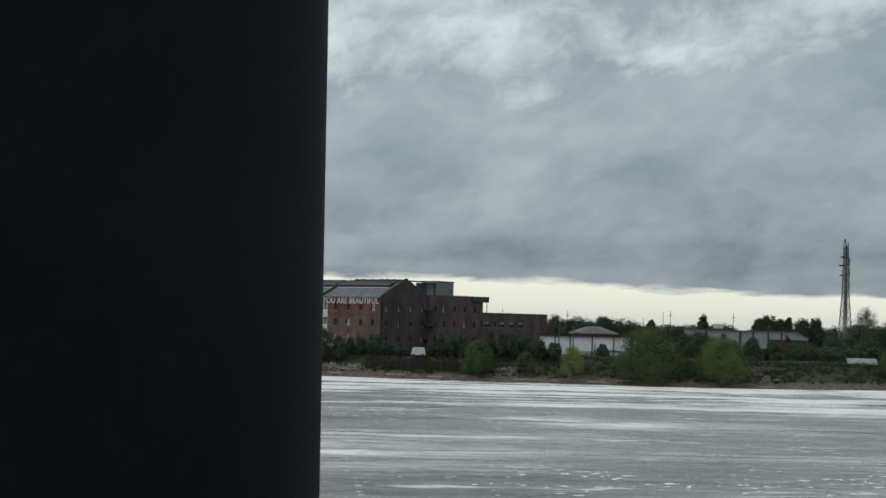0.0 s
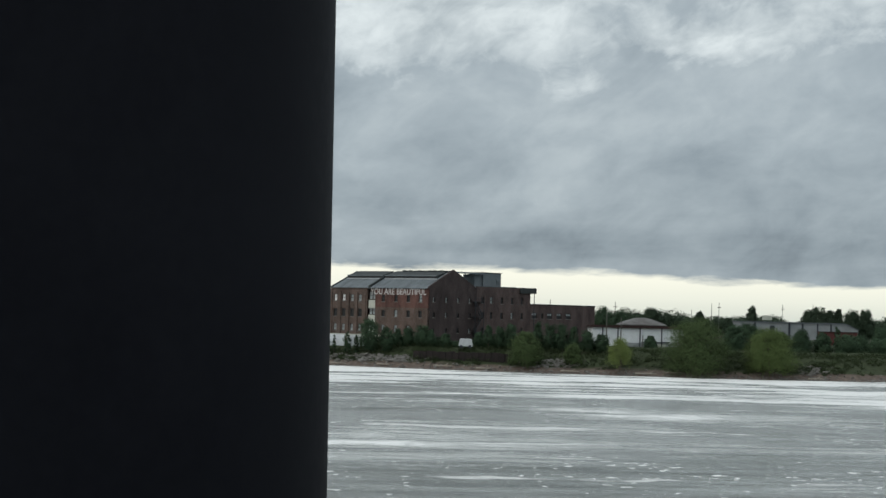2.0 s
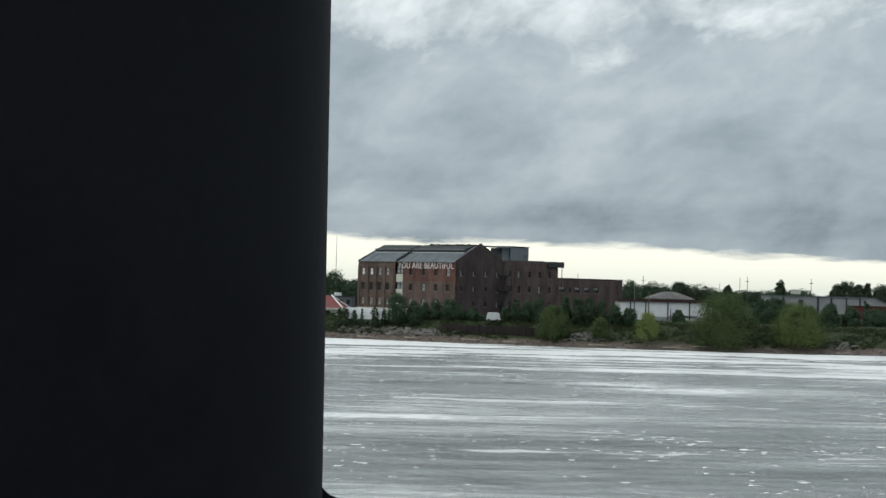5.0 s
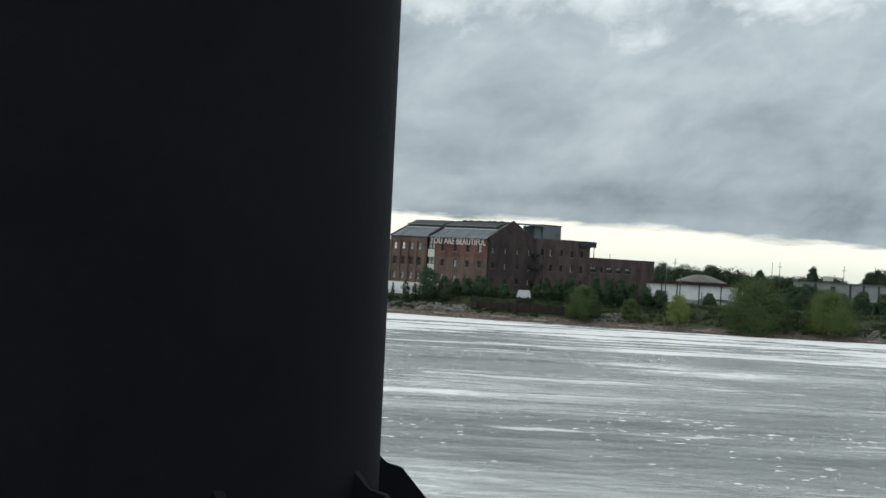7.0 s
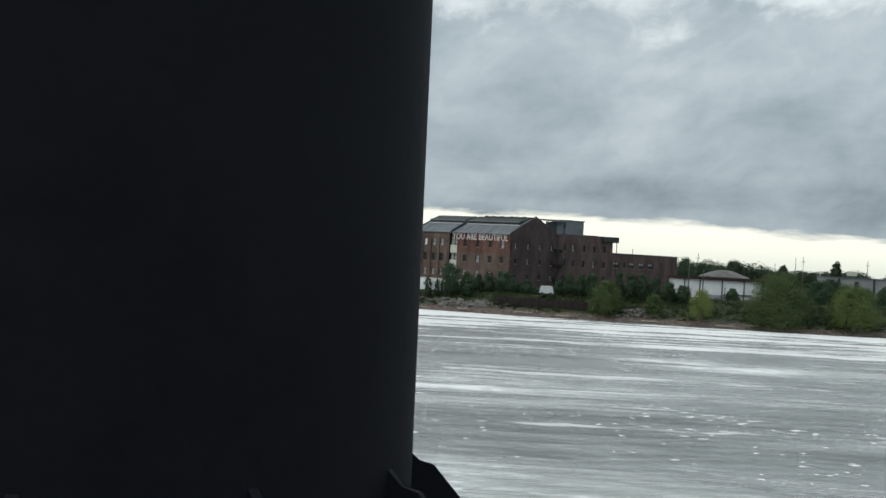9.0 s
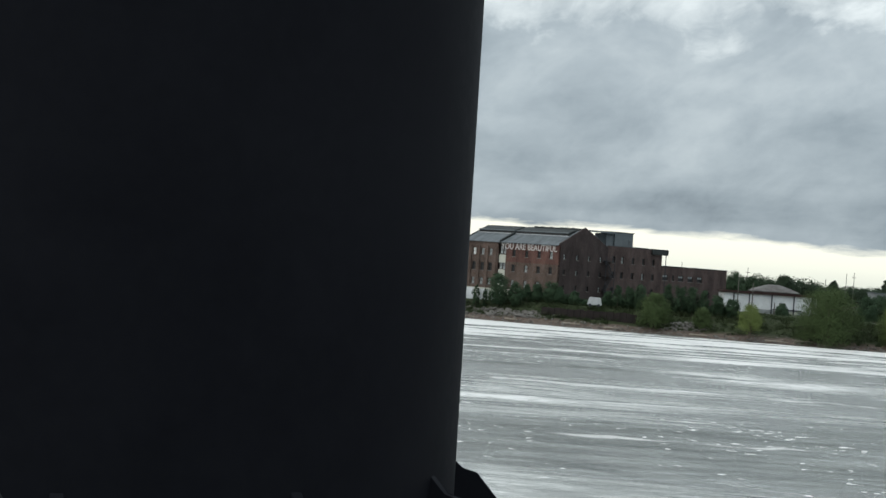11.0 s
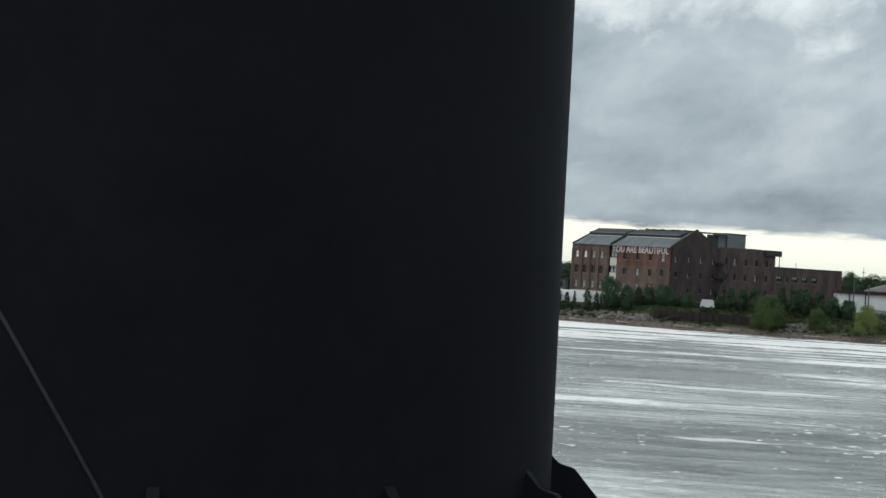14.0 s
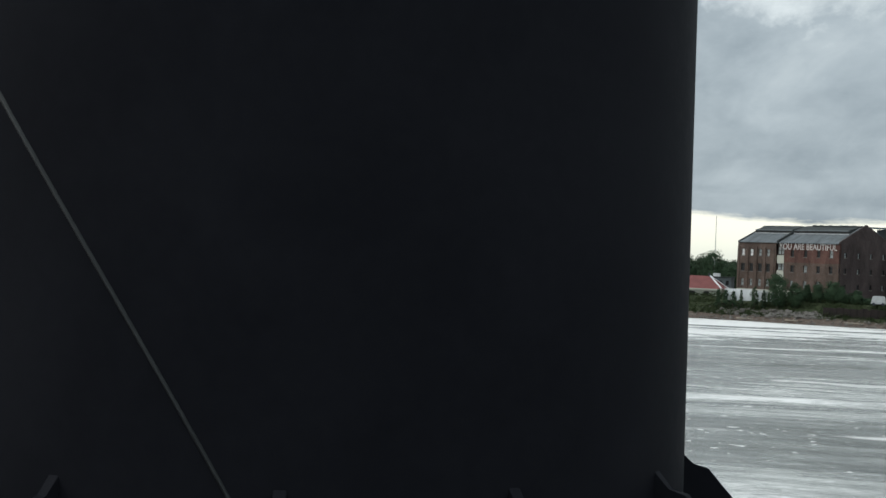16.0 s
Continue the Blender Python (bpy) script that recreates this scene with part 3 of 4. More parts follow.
    width = max(v.co.x for v in me.vertices)
    me.materials.clear()
    me.materials.append(M_LETTER)
    letters = new("lettering", me)
    letters.parent = wh
    tagged(letters, "large white painted capitals along the eaves")
    letters.matrix_local = front @ pose(L - 20.6, -0.06, H - 1.66) @ pose(0, 0, 0, 90, 0, 0) @ Matrix.Diagonal((19.6 / width, 1, 1, 1))
    # gable end
    gw = [(v, z, 0.8, 1.25) for v in (1.9, 6.7, 11.3, 15.9) for z in (11.1, 7.2, 3.3)] + [(6.5, 14.4, 0.9, 1.4)]
    gable = part("gable_wall", pierced_wall(W, -0.6, H, [o for o in gw if o[1] < 13], top=lambda x: H + 0.5 + (P + 0.25 - H) * (1 - abs(x - W / 2) / (W / 2))), M_BRICK_SOOT, wh, "soot-darkened brick gable end wall")
    for i, (x, z, w, h) in enumerate(gw[:-1]):
        window(gable, pose(x, 0, z), w, h, M_GLASS_PALE if i in (0, 3, 6, 9, 4, 11) else M_GLASS)
    part("back_wall", boxed(0.46, L - 0.45, -0.6, W, L, H), M_BRICK_DARK, wh)
    part("side_wall", boxed(W - 0.45, 0.46, -0.6, W, L - 0.46, H), M_BRICK_DARK, wh)
    part("far_gable", _far_gable(L, W, H, P), M_BRICK_DARK, wh)
    # roof slopes with overhanging eaves
    for side in (0, 1):
        bm = bmesh.new()
        xa, xb = (-0.35, W / 2) if side == 0 else (W + 0.35, W / 2)
        za, zb = H - 0.12, P
        prism(bm, lambda y: [(xa, y, za), (xb, y, zb), (xb, y, zb + 0.18), (xa, y, za + 0.18)], (0.5, L - 0.2))
        part("roof", bm, M_ROOF, wh)
    slope = lambda v: H + 0.06 + (P + 0.18 - H) * v / (W / 2)
    # fire walls across the roof
    for y0 in (20.6,):
        bm = bmesh.new()
        prism(bm, lambda y: [(-0.45, y, H - 0.3), (4.97, y, slope(4.97) - 0.4), (4.97, y, slope(4.97) + 0.62), (-0.45, y, H + 0.60)], (y0, y0 + 0.5))
        part("fire_wall", bm, M_ROOF_DARK, wh, "dark parapet crossing the roof slope")
    # long glazed monitors set into the river slope, their roofs running up to the ridge
    for ya, yb in ((2.0, 20.2), (21.2, 34.2)):
        bm = bmesh.new()
        v0, zt = 5.0, 17.35
        prism(bm, lambda y: [(v0, y, slope(v0) - 0.1), (v0, y, zt), (W / 2 + 0.02, y, P + 0.30), (W / 2 + 0.02, y, P - 0.6)], (yb, ya))
        mon = part("roof_monitor", bm, M_ROOF_DARK, wh, "long dark glazed roof monitor")
        n = int((yb - ya) / 1.5)
        for i in range(n):
            y = ya + (i + 0.5) * (yb - ya) / n
            part("pane", boxed(v0 - 0.04, y - 0.62, slope(v0) + 0.25, v0 - 0.003, y + 0.62, zt - 0.25), M_GLASS, mon)
        part("fascia", boxed(v0 - 0.16, ya - 0.15, zt - 0.2, v0 - 0.05, yb + 0.15, zt + 0.06), M_CLAD, mon)
        part("flashing", boxed(v0 - 0.22, ya - 0.2, slope(v0) - 0.06, v0 - 0.045, yb + 0.2, slope(v0) + 0.2), M_GALV, mon)
    part("ridge_vent", boxed(W / 2 - 0.7, 0.9, P, W / 2 + 0.7, 17.6, P + 0.45), M_ROOF_DARK, wh, "raised dark ridge ventilator")
    for y in (4.0, 6.4, 8.1, 11.7, 14.9, 17.2):
        part("roof_vent", boxed(W / 2 - 0.35, y, P + 0.453, W / 2 + 0.35, y + 0.5, P + 0.58), M_ROOF_DARK, wh)
    for y0, y1, side in ((34.75, 35.3, 0),):
        bm = bmesh.new()
        prism(bm, lambda y: [(-0.4, y, H + 0.05), (W / 2, y, P + 0.1), (W / 2, y, P + 0.30), (-0.4, y, H + 0.26)], (y1, y0))
        part("verge", bm, M_ROOF_DARK, wh)
    return wh


def _far_gable(L, W, H, P):
    bm = bmesh.new()
    prism(bm, lambda y: [(0.46, y, H + 0.003), (W - 0.46, y, H + 0.003), (W / 2, y, P - 0.3)], (L - 0.19, L - 0.6))
    return bm


def build_wing():
    """Flat-roofed wing that runs on from the gable, with its penthouse and fire stair."""
    V0, LEN, H = 18.65, 22.3, 14.9
    wg = thing("brick_wing", wall_pose(V0), "flat-roofed dark brick wing beside the warehouse", "building")
    ops = [(v - V0, z, 1.0, 1.7) for v in (21.0, 24.6, 28.9, 33.2, 37.4) for z in (11.4, 7.4, 3.4)]
    fr = part("wall", pierced_wall(LEN, -0.6, H, ops), M_BRICK_DARK, wg)
    for i, (x, z, w, h) in enumerate(ops):
        window(fr, pose(x, 0, z), w, h, M_GLASS_PALE if i % 7 == 3 else M_GLASS)
    part("end_wall", boxed(LEN - 0.45, 0.46, -0.6, LEN, 16, H), M_BRICK_DARK, wg)
    part("back_wall", boxed(0, 16.004, -0.6, LEN, 16.45, H), M_BRICK_DARK, wg)
    part("roof", boxed(0.0, 0.46, H - 0.5, LEN - 0.46, 16, H - 0.25), M_ROOF_DARK, wg)
    part("coping", boxed(-0.0, -0.08, H + 0.003, LEN - 6.2, 0.55, H + 0.2), M_ROOF, wg)
    cn = part("canopy", boxed(LEN - 4.6, -0.5, H - 1.35, LEN + 2.0, 9.0, H + 0.16), M_ROOF_DARK, wg, "flat dark canopy roof reaching past the wall")
    for y in (0.0, 8.5):
        bm = bmesh.new()
        rod(bm, (LEN + 1.7, y, -0.5), (LEN + 1.7, y, H - 1.34), 0.10)
        part("post", bm, M_STEEL, wg)
    # penthouse
    ph = thing("penthouse", wall_pose(), "grey clad plant room on the flat roof", "plant room")
    ph.matrix_world = wall_pose()
    part("body", boxed(28.0, 6.0, H - 0.25, 35.5, 11.0, 18.75), M_CLAD, ph)
    bm = bmesh.new()
    prism(bm, lambda x: [(x, 5.4, 18.3), (x, 10.9, 18.6), (x, 10.9, 18.74), (x, 5.4, 18.74)], (17.5, 27.79))
    part("lean_to_roof", bm, M_CLAD, ph)
    part("lean_to_wall", boxed(25.0, 6.5, H - 0.25, 27.99, 10.5, 18.29), M_CLAD, ph)
    part("roof_edge", boxed(27.8, 5.8, 18.754, 35.7, 11.2, 18.95), M_ROOF_DARK, ph)
    for x in (20.6, 24.2):
        bm = bmesh.new()
        rod(bm, (x, 5.9, H - 0.5), (x, 5.9, 18.34), 0.09)
        part("post", bm, M_STEEL, ph)
    window(part("window_band", boxed(33.6, 5.9, 15.6, 34.9, 5.997, 17.0), M_CLAD, ph), pose(34.25, 5.66, 16.3), 0.7, 1.0, M_GLASS_PALE, False)
    # steel fire stair
    fs = thing("fire_stair", wall_pose(16.6, -1.35), "dark steel fire escape stair against brick", "fire stair")
    for i, z in enumerate((3.0, 6.9, 10.8)):
        part("landing", boxed(0, 0.0, z, 3.6, 1.3, z + 0.1), M_STEEL, fs)
        bm = bmesh.new()
        xa, xb = (0.4, 3.2) if i % 2 else (3.2, 0.4)
        prism(bm, lambda y: [(xa, y, z - 3.6), (xb, y, z), (xb, y, z + 0.25), (xa, y, z - 3.35)], (0.1, 0.2) if xa > xb else (0.2, 0.1))
        prism(bm, lambda y: [(xa, y, z - 3.6), (xb, y, z), (xb, y, z + 0.25), (xa, y, z - 3.35)], (1.0, 1.1) if xa > xb else (1.1, 1.0))
        for k in range(14):
            x, zz = xa + (xb - xa) * (k + 0.5) / 14, z - 3.6 + 3.6 * (k + 0.5) / 14
            box(bm, x - 0.13, 0.2, zz + 0.1, x + 0.13, 1.0, zz + 0.14)
        part("flight", bm, M_STEEL, fs)
        bm = bmesh.new()
        rod(bm, (0, 0.03, z + 1.1), (3.6, 0.03, z + 1.1), 0.03)
        for x in (0.03, 0.9, 1.8, 2.7, 3.57):
            rod(bm, (x, 0.03, z + 0.1), (x, 0.03, z + 1.1), 0.02)
        part("railing", bm, M_STEEL, fs)
    for x in (0.05, 3.55):
        bm = bmesh.new()
        rod(bm, (x, 0.06, -0.4), (x, 0.06, 11.9), 0.07)
        part("post", bm, M_STEEL, fs)


def build_low_wing():
    V0, LEN, H = 41.0, 29.2, 10.6
    lw = thing("low_brick_wing", wall_pose(V0), "long low dark brick wing with a flat roof", "building")
    ops = [(x, 7.6, 2.2, 1.5) for x in (1.8, 8.6, 12.8, 17.0)] + [(5.2, 7.6, 1.0, 1.5)] + [(x, 3.4, 1.6, 1.8) for x in (3, 9, 15, 21, 27)]
    fr = part("wall", pierced_wall(LEN, -0.6, H, ops), M_BRICK_DARK, lw)
    for i, (x, z, w, h) in enumerate(ops):
        window(fr, pose(x, 0, z), w, h, M_GLASS, True, 0.22, 2)
        if z > 5 and w > 2:
            part("blind", boxed(x - w / 2 + 0.15, 0.20, z + 0.15, x - 0.1, 0.215, z + h / 2 - 0.1), M_GLASS_PALE, fr)
            part("blind", boxed(x + 0.1, 0.20, z + 0.15, x + w / 2 - 0.15, 0.215, z + h / 2 - 0.1), M_GLASS_PALE, fr)
    part("end_wall", boxed(LEN - 0.45, 0.46, -0.6, LEN, 18, H), M_BRICK_DARK, lw)
    part("back_wall", boxed(0, 18.004, -0.6, LEN, 18.4, H), M_BRICK_DARK, lw)
    part("roof", boxed(0.01, 0.46, H - 0.45, LEN - 0.46, 18, H - 0.2), M_ROOF_DARK, lw)
    part("coping", boxed(-0.0, -0.12, H + 0.003, LEN + 0.12, 0.6, H + 0.22), M_ROOF_DARK, lw)


build_warehouse()
build_wing()
build_low_wing()


# ---- sheds, houses and small structures ----
def build_sheds():
    # white shed with a rusty roof edge
    sh = thing("white_shed", pose(46.6, 452, 4.6, 0, 0, 1), "long white shed under a rusty brown roof edge", "shed")
    part("wall", boxed(0, 0, -0.8, 24.5, 12, 5.8), M_WHITE, sh)
    bm = bmesh.new()
    prism(bm, lambda x: [(x, -0.6, 5.82), (x, 12.4, 5.9), (x, 12.4, 6.2), (x, -0.6, 6.45)], (-0.5, 25.0))
    part("roof", bm, M_RUST, sh)
    for x in (2.6, 6.7, 12.6, 18.4, 23.2):
        bm = bmesh.new()
        rod(bm, (x, -0.45, -0.8), (x, -0.45, 5.84), 0.16)
        part("post", bm, M_STEEL, sh)
    part("dado", boxed(6.9, -0.05, -0.8, 24.4, -0.003, 1.9), M_GREY, sh, "grey lower band of the shed wall")
    part("rail", boxed(13.0, -0.30, 1.95, 20.5, -0.053, 2.25), M_STEEL, sh)
    for x, w in ((14.2, 1.4), (17.0, 2.6)):
        part("door", boxed(x, -0.11, -0.8, x + w, -0.053, 1.7), M_CREAM, sh)
    hp = thing("hipped_roof_house", pose(62.9, 478, 4.8, 0, 0, 3), "low building with a weathered grey bell-cast hipped roof", "house")
    part("wall", boxed(-5.6, -4, -0.5, 5.6, 4, 6.3), M_ROOF_DARK, hp)
    bm = bmesh.new()
    rings = []
    for hx, hy, z in ((6.4, 4.9, 6.3), (6.3, 4.8, 6.5), (4.7, 3.5, 7.25), (2.9, 1.8, 7.95), (1.3, 0.35, 8.4)):
        rings.append([bm.verts.new((a * hx, b * hy, z)) for a, b in ((-1, -1), (1, -1), (1, 1), (-1, 1))])
    for a, b in zip(rings, rings[1:]):
        for i in range(4):
            bm.faces.new((a[i], a[(i + 1) % 4], b[(i + 1) % 4], b[i]))
    bm.faces.new(rings[0][::-1])
    bm.faces.new(rings[-1])
    part("roof", bm, M_OLDROOF, hp)
    # long industrial shed of pale panels between dark posts
    lg = thing("industrial_shed", pose(133.2, 700, 5.0, 0, 0, -2), "long low pale grey metal industrial shed with dark posts", "shed")
    part("wall", boxed(0, 0, -0.8, 43.5, 20, 7.3), M_GREY, lg)
    bm = bmesh.new()
    prism(bm, lambda y: [(43.503, y, -0.8), (48.5, y, -0.8), (48.5, y, 5.0), (43.503, y, 7.25)], (20.0, 0.0))
    part("end_bay", bm, M_GREY, lg)
    bm = bmesh.new()
    prism(bm, lambda y: [(-0.6, y, 7.304), (43.5, y, 7.304), (48.9, y, 4.95), (48.9, y, 5.25), (43.5, y, 7.75), (-0.6, y, 7.75)], (20.4, -0.4))
    part("roof", bm, M_ROOF, lg)
    for x, w, z1 in ((5.6, 0.8, 7.2), (12.2, 1.9, 6.2), (19.8, 0.8, 7.2), (25.2, 0.8, 7.2), (31.5, 0.6, 7.2), (37.0, 0.6, 7.2)):
        part("post", boxed(x, -0.30, -0.8, x + w, -0.003, z1), M_STEEL, lg)
    for x in (1.5, 8.6, 16.0, 22.6, 28.2, 34.0, 40.0):
        part("panel", boxed(x, -0.10, 0.2, x + 3.4, -0.004, 6.6), M_GREY, lg)
    rc = thing("red_shed", pose(132.9, 560, 5.0, 0, 0, -2), "rusty red corrugated metal shed", "shed")
    part("body", boxed(0, 0, -0.4, 12.5, 3, 4.9), M_CRATE, rc)
    part("roof", boxed(-0.2, -0.25, 4.904, 12.7, 3.2, 5.1), M_RUST, rc)
    for i in range(12):
        part("rib", boxed(0.4 + i, -0.06, 0.0, 0.75 + i, -0.003, 4.8), M_CRATE, rc)
    part("door", boxed(6.6, -0.10, 1.4, 8.2, -0.063, 2.3), M_CREAM, rc)
    # small hoarding beyond the industrial shed
    hd = thing("hoarding", pose(152.5, 740, 5.0), "small pale hoarding on two posts", "hoarding")
    part("board", boxed(-2.2, -0.15, 8.4, 2.2, 0.0, 10.4), M_CREAM, hd)
    for x in (-1.8, 1.8):
        part("post", boxed(x - 0.12, 0.004, -0.6, x + 0.12, 0.25, 10.4), M_POLE, hd)
    # carport roof near the bank
    cp = thing("carport", pose(116.6, 412, 4.1, 0, 0, -6), "small open carport with a pale sheet roof", "carport")
    bm = bmesh.new()
    prism(bm, lambda x: [(x, -2.5, 1.3), (x, -0.9, 2.7), (x, 0.9, 2.7), (x, 2.5, 1.3), (x, 2.5, 1.45), (x, 0.9, 2.85), (x, -0.9, 2.85), (x, -2.5, 1.45)], (0, 7.2))
    part("roof", bm, M_GREY, cp)
    for x in (0.2, 3.6, 7.0):
        for y in (-2.3, 2.3):
            bm = bmesh.new()
            rod(bm, (x, y, -0.6), (x, y, 1.68), 0.07)
            part("post", bm, M_GALV, cp)
    # red-roofed house left of the warehouse
    rh = thing("red_roofed_house", pose(-40.8, 430.8, 4.5, 0, 0, -6), "low house with a red hipped sheet roof and white hip trim", "house")
    part("wall", boxed(0, 0, -0.6, 14.3, 9, 2.5), M_CREAM, rh)
    bm = bmesh.new()
    low = [bm.verts.new(p) for p in ((-0.5, -0.7, 2.45), (15.0, -0.7, 2.45), (15.0, 9.7, 2.45), (-0.5, 9.7, 2.45))]
    top = [bm.verts.new(p) for p in ((-0.5, 4.5, 5.6), (11.2, 4.5, 5.6))]
    for f in ((low[0], low[1], top[1], top[0]), (low[1], low[2], top[1]), (low[2], low[3], top[0], top[1]), (low[3], low[0], top[0]), (low[3], low[2], low[1], low[0])):
        bm.faces.new(f)
    part("roof", bm, M_REDTILE, rh)
    for y in (-0.7, 9.7):
        bm = bmesh.new()
        rod(bm, (11.1, 4.5, 5.66), (15.0, y, 2.55), 0.17, 0.17, 8)
        part("hip_trim", bm, M_WHITE, rh)
    part("fascia", boxed(-0.5, -0.78, 2.1, 15.0, -0.703, 2.44), M_CREAM, rh)
    bm = bmesh.new()
    rod(bm, (10.9, 4.5, 5.4), (10.9, 4.5, 6.3), 0.3, 0.24, 8)
    part("chimney", bm, M_STEEL, rh)
    for i, (x, w) in enumerate(((2.0, 1.2), (6.0, 2.2), (10.5, 1.2))):
        part("window", boxed(x, -0.05, 0.5, x + w, -0.003, 1.8), M_GLASS, rh)
    wh = thing("dark_roofed_house", pose(-31.5, 458, 5.0, 0, 0, -4), "small dark building with white roof plant behind the red roof", "house")
    part("wall", boxed(0, 0, -0.6, 6.2, 7, 4.6), M_CLAD, wh)
    part("roof", boxed(-0.3, -0.3, 4.604, 6.5, 7.3, 4.85), M_ROOF_DARK, wh)
    part("roof_plant", boxed(1.2, 1.0, 4.854, 3.0, 3.0, 5.7), M_WHITE, wh)
    for x in (0.8, 3.0, 4.8):
        part("window", boxed(x, -0.05, 2.6, x + 0.8, -0.003, 3.8), M_GLASS, wh)
    # garden walls and white box van
    for x, w, z in ((-24.5, 6.6, 2.2), (-17.3, 3.2, 2.0), (-13.6, 2.2, 1.6)):
        gwall = part("concrete_wall", boxed(0, 0, -0.6, w, 0.3, z), M_WHITE)
        gwall.matrix_world = pose(x, 417 - 0.18 * (x + 24), 5.2, 0, 0, -8)
        tagged(gwall, "low pale concrete wall beside the warehouse", "wall", "low concrete walls")
    vn = thing("white_trailer", pose(9.5, 406, 5.0, 0, 0, -4), "small white covered trailer parked on the bank", "trailer")
    bm = boxed(0.2, 0, 0.35, 3.7, 2.0, 2.2)
    for v in bm.verts:
        if v.co.z > 1.5:
            v.co.x = 1.95 + (v.co.x - 1.95) * 0.78
            v.co.y = 1.0 + (v.co.y - 1.0) * 0.8
    bmesh.ops.bevel(bm, geom=bm.edges[:], offset=0.15, segments=2, affect="EDGES")
    part("body", bm, M_TARP, vn)
    for x in (0.9, 3.0):
        bm = bmesh.new()
        rod(bm, (x, -0.05, 0.33), (x, 0.2, 0.33), 0.36, n=14)
        part("wheel", bm, M_STEEL, vn)
        bm = bmesh.new()
        rod(bm, (x, 1.8, 0.33), (x, 2.05, 0.33), 0.36, n=14)
        part("wheel", bm, M_STEEL, vn)


build_sheds()


def retaining_wall(x0, y0, x1, y1, z0, z1, mat, label):
    """A rusty wall of driven sheet piles along the bank."""
    a, b = Vector((x0, y0, z0)), Vector((x1, y1, z0))
    n = max(4, int((b - a).length / 0.8))
    rw = thing("sheet_pile_wall", pose(x0, y0, z0, 0, 0, math.degrees(math.atan2(y1 - y0, x1 - x0))), label, "retaining wall", "sheet pile walls")
    rng = random.Random(int(x0 * 10))
    for i in range(n):
        top = z1 - z0 + rng.uniform(-0.18, 0.12)
        part("pile", boxed(i * 0.8, -0.12 * (i % 2), -0.8, i * 0.8 + 0.78, 0.35, top), mat, rw)


def driftwood(x, d, length, turn, seed):
    rng = random.Random(seed)
    y = shore(x) + d
    lg = thing("driftwood_log", pose(x, y, land(x, y) + 0.12, 0, 0, turn), "pale weathered driftwood log on the mud", "log", "driftwood logs")
    bm = bmesh.new()
    p = Vector((-length / 2, 0, 0))
    for k in range(4):
        q = p + Vector((length / 4, rng.uniform(-0.15, 0.15), rng.uniform(-0.04, 0.06)))
        rod(bm, p, q, 0.24 - 0.035 * k, 0.205 - 0.035 * k, 8)
        p = q
    part("trunk", bm, M_DRIFT, lg)
    bm = bmesh.new()
    rod(bm, (length * 0.1, 0, 0), (length * 0.3, rng.uniform(-0.6, 0.6), 0.7), 0.08, 0.04, 6)
    part("branch", bm, M_DRIFT, lg)


M_DRIFT = surface("bleached_driftwood", (0.18, 0.15, 0.12), (0.32, 0.28, 0.23), 1.5, 0.9)
M_PILE = surface("rusty_sheet_pile", (0.011, 0.009, 0.009), (0.028, 0.020, 0.018), 0.8, 0.9)
retaining_wall(-1.0, 404.0, 21.5, 397.1, 1.0, 4.1, M_PILE, "dark rusty sheet pile wall holding the bank")
retaining_wall(94.0, 389.6, 103.5, 391.8, 0.4, 2.5, M_PILE, "short rusty sheet pile wall beside rubble")
for i, (x, d, ln, tn) in enumerate(((6.0, 2.4, 4.6, -14), (15.5, 2.0, 3.8, -22), (52.0, 1.8, 5.0, -8), (58.0, 2.8, 4.0, 12), (-8.0, 2.1, 3.4, -30), (35.0, 2.2, 4.2, -12), (90.0, 1.8, 3.6, 8), (-19.0, 1.9, 4.4, -24))):
    driftwood(x, d, ln, tn, 300 + i)


# ---- poles and tower ----
def utility_pole(x, y, top, arms=1, base=5.0):
    p = thing("utility_pole", pose(x, y, base), "thin timber utility pole with cross-arm", "utility pole", "utility poles")
    h = top - base
    bm = bmesh.new()
    rod(bm, (0, 0, -1), (0, 0, h), 0.18, 0.11)
    part("pole", bm, M_POLE, p)
    for i in range(arms):
        part("crossarm", boxed(-0.9, -0.30, h - 2.4 - 1.5 * i, 0.9, -0.20, h - 2.15 - 1.5 * i), M_POLE, p)


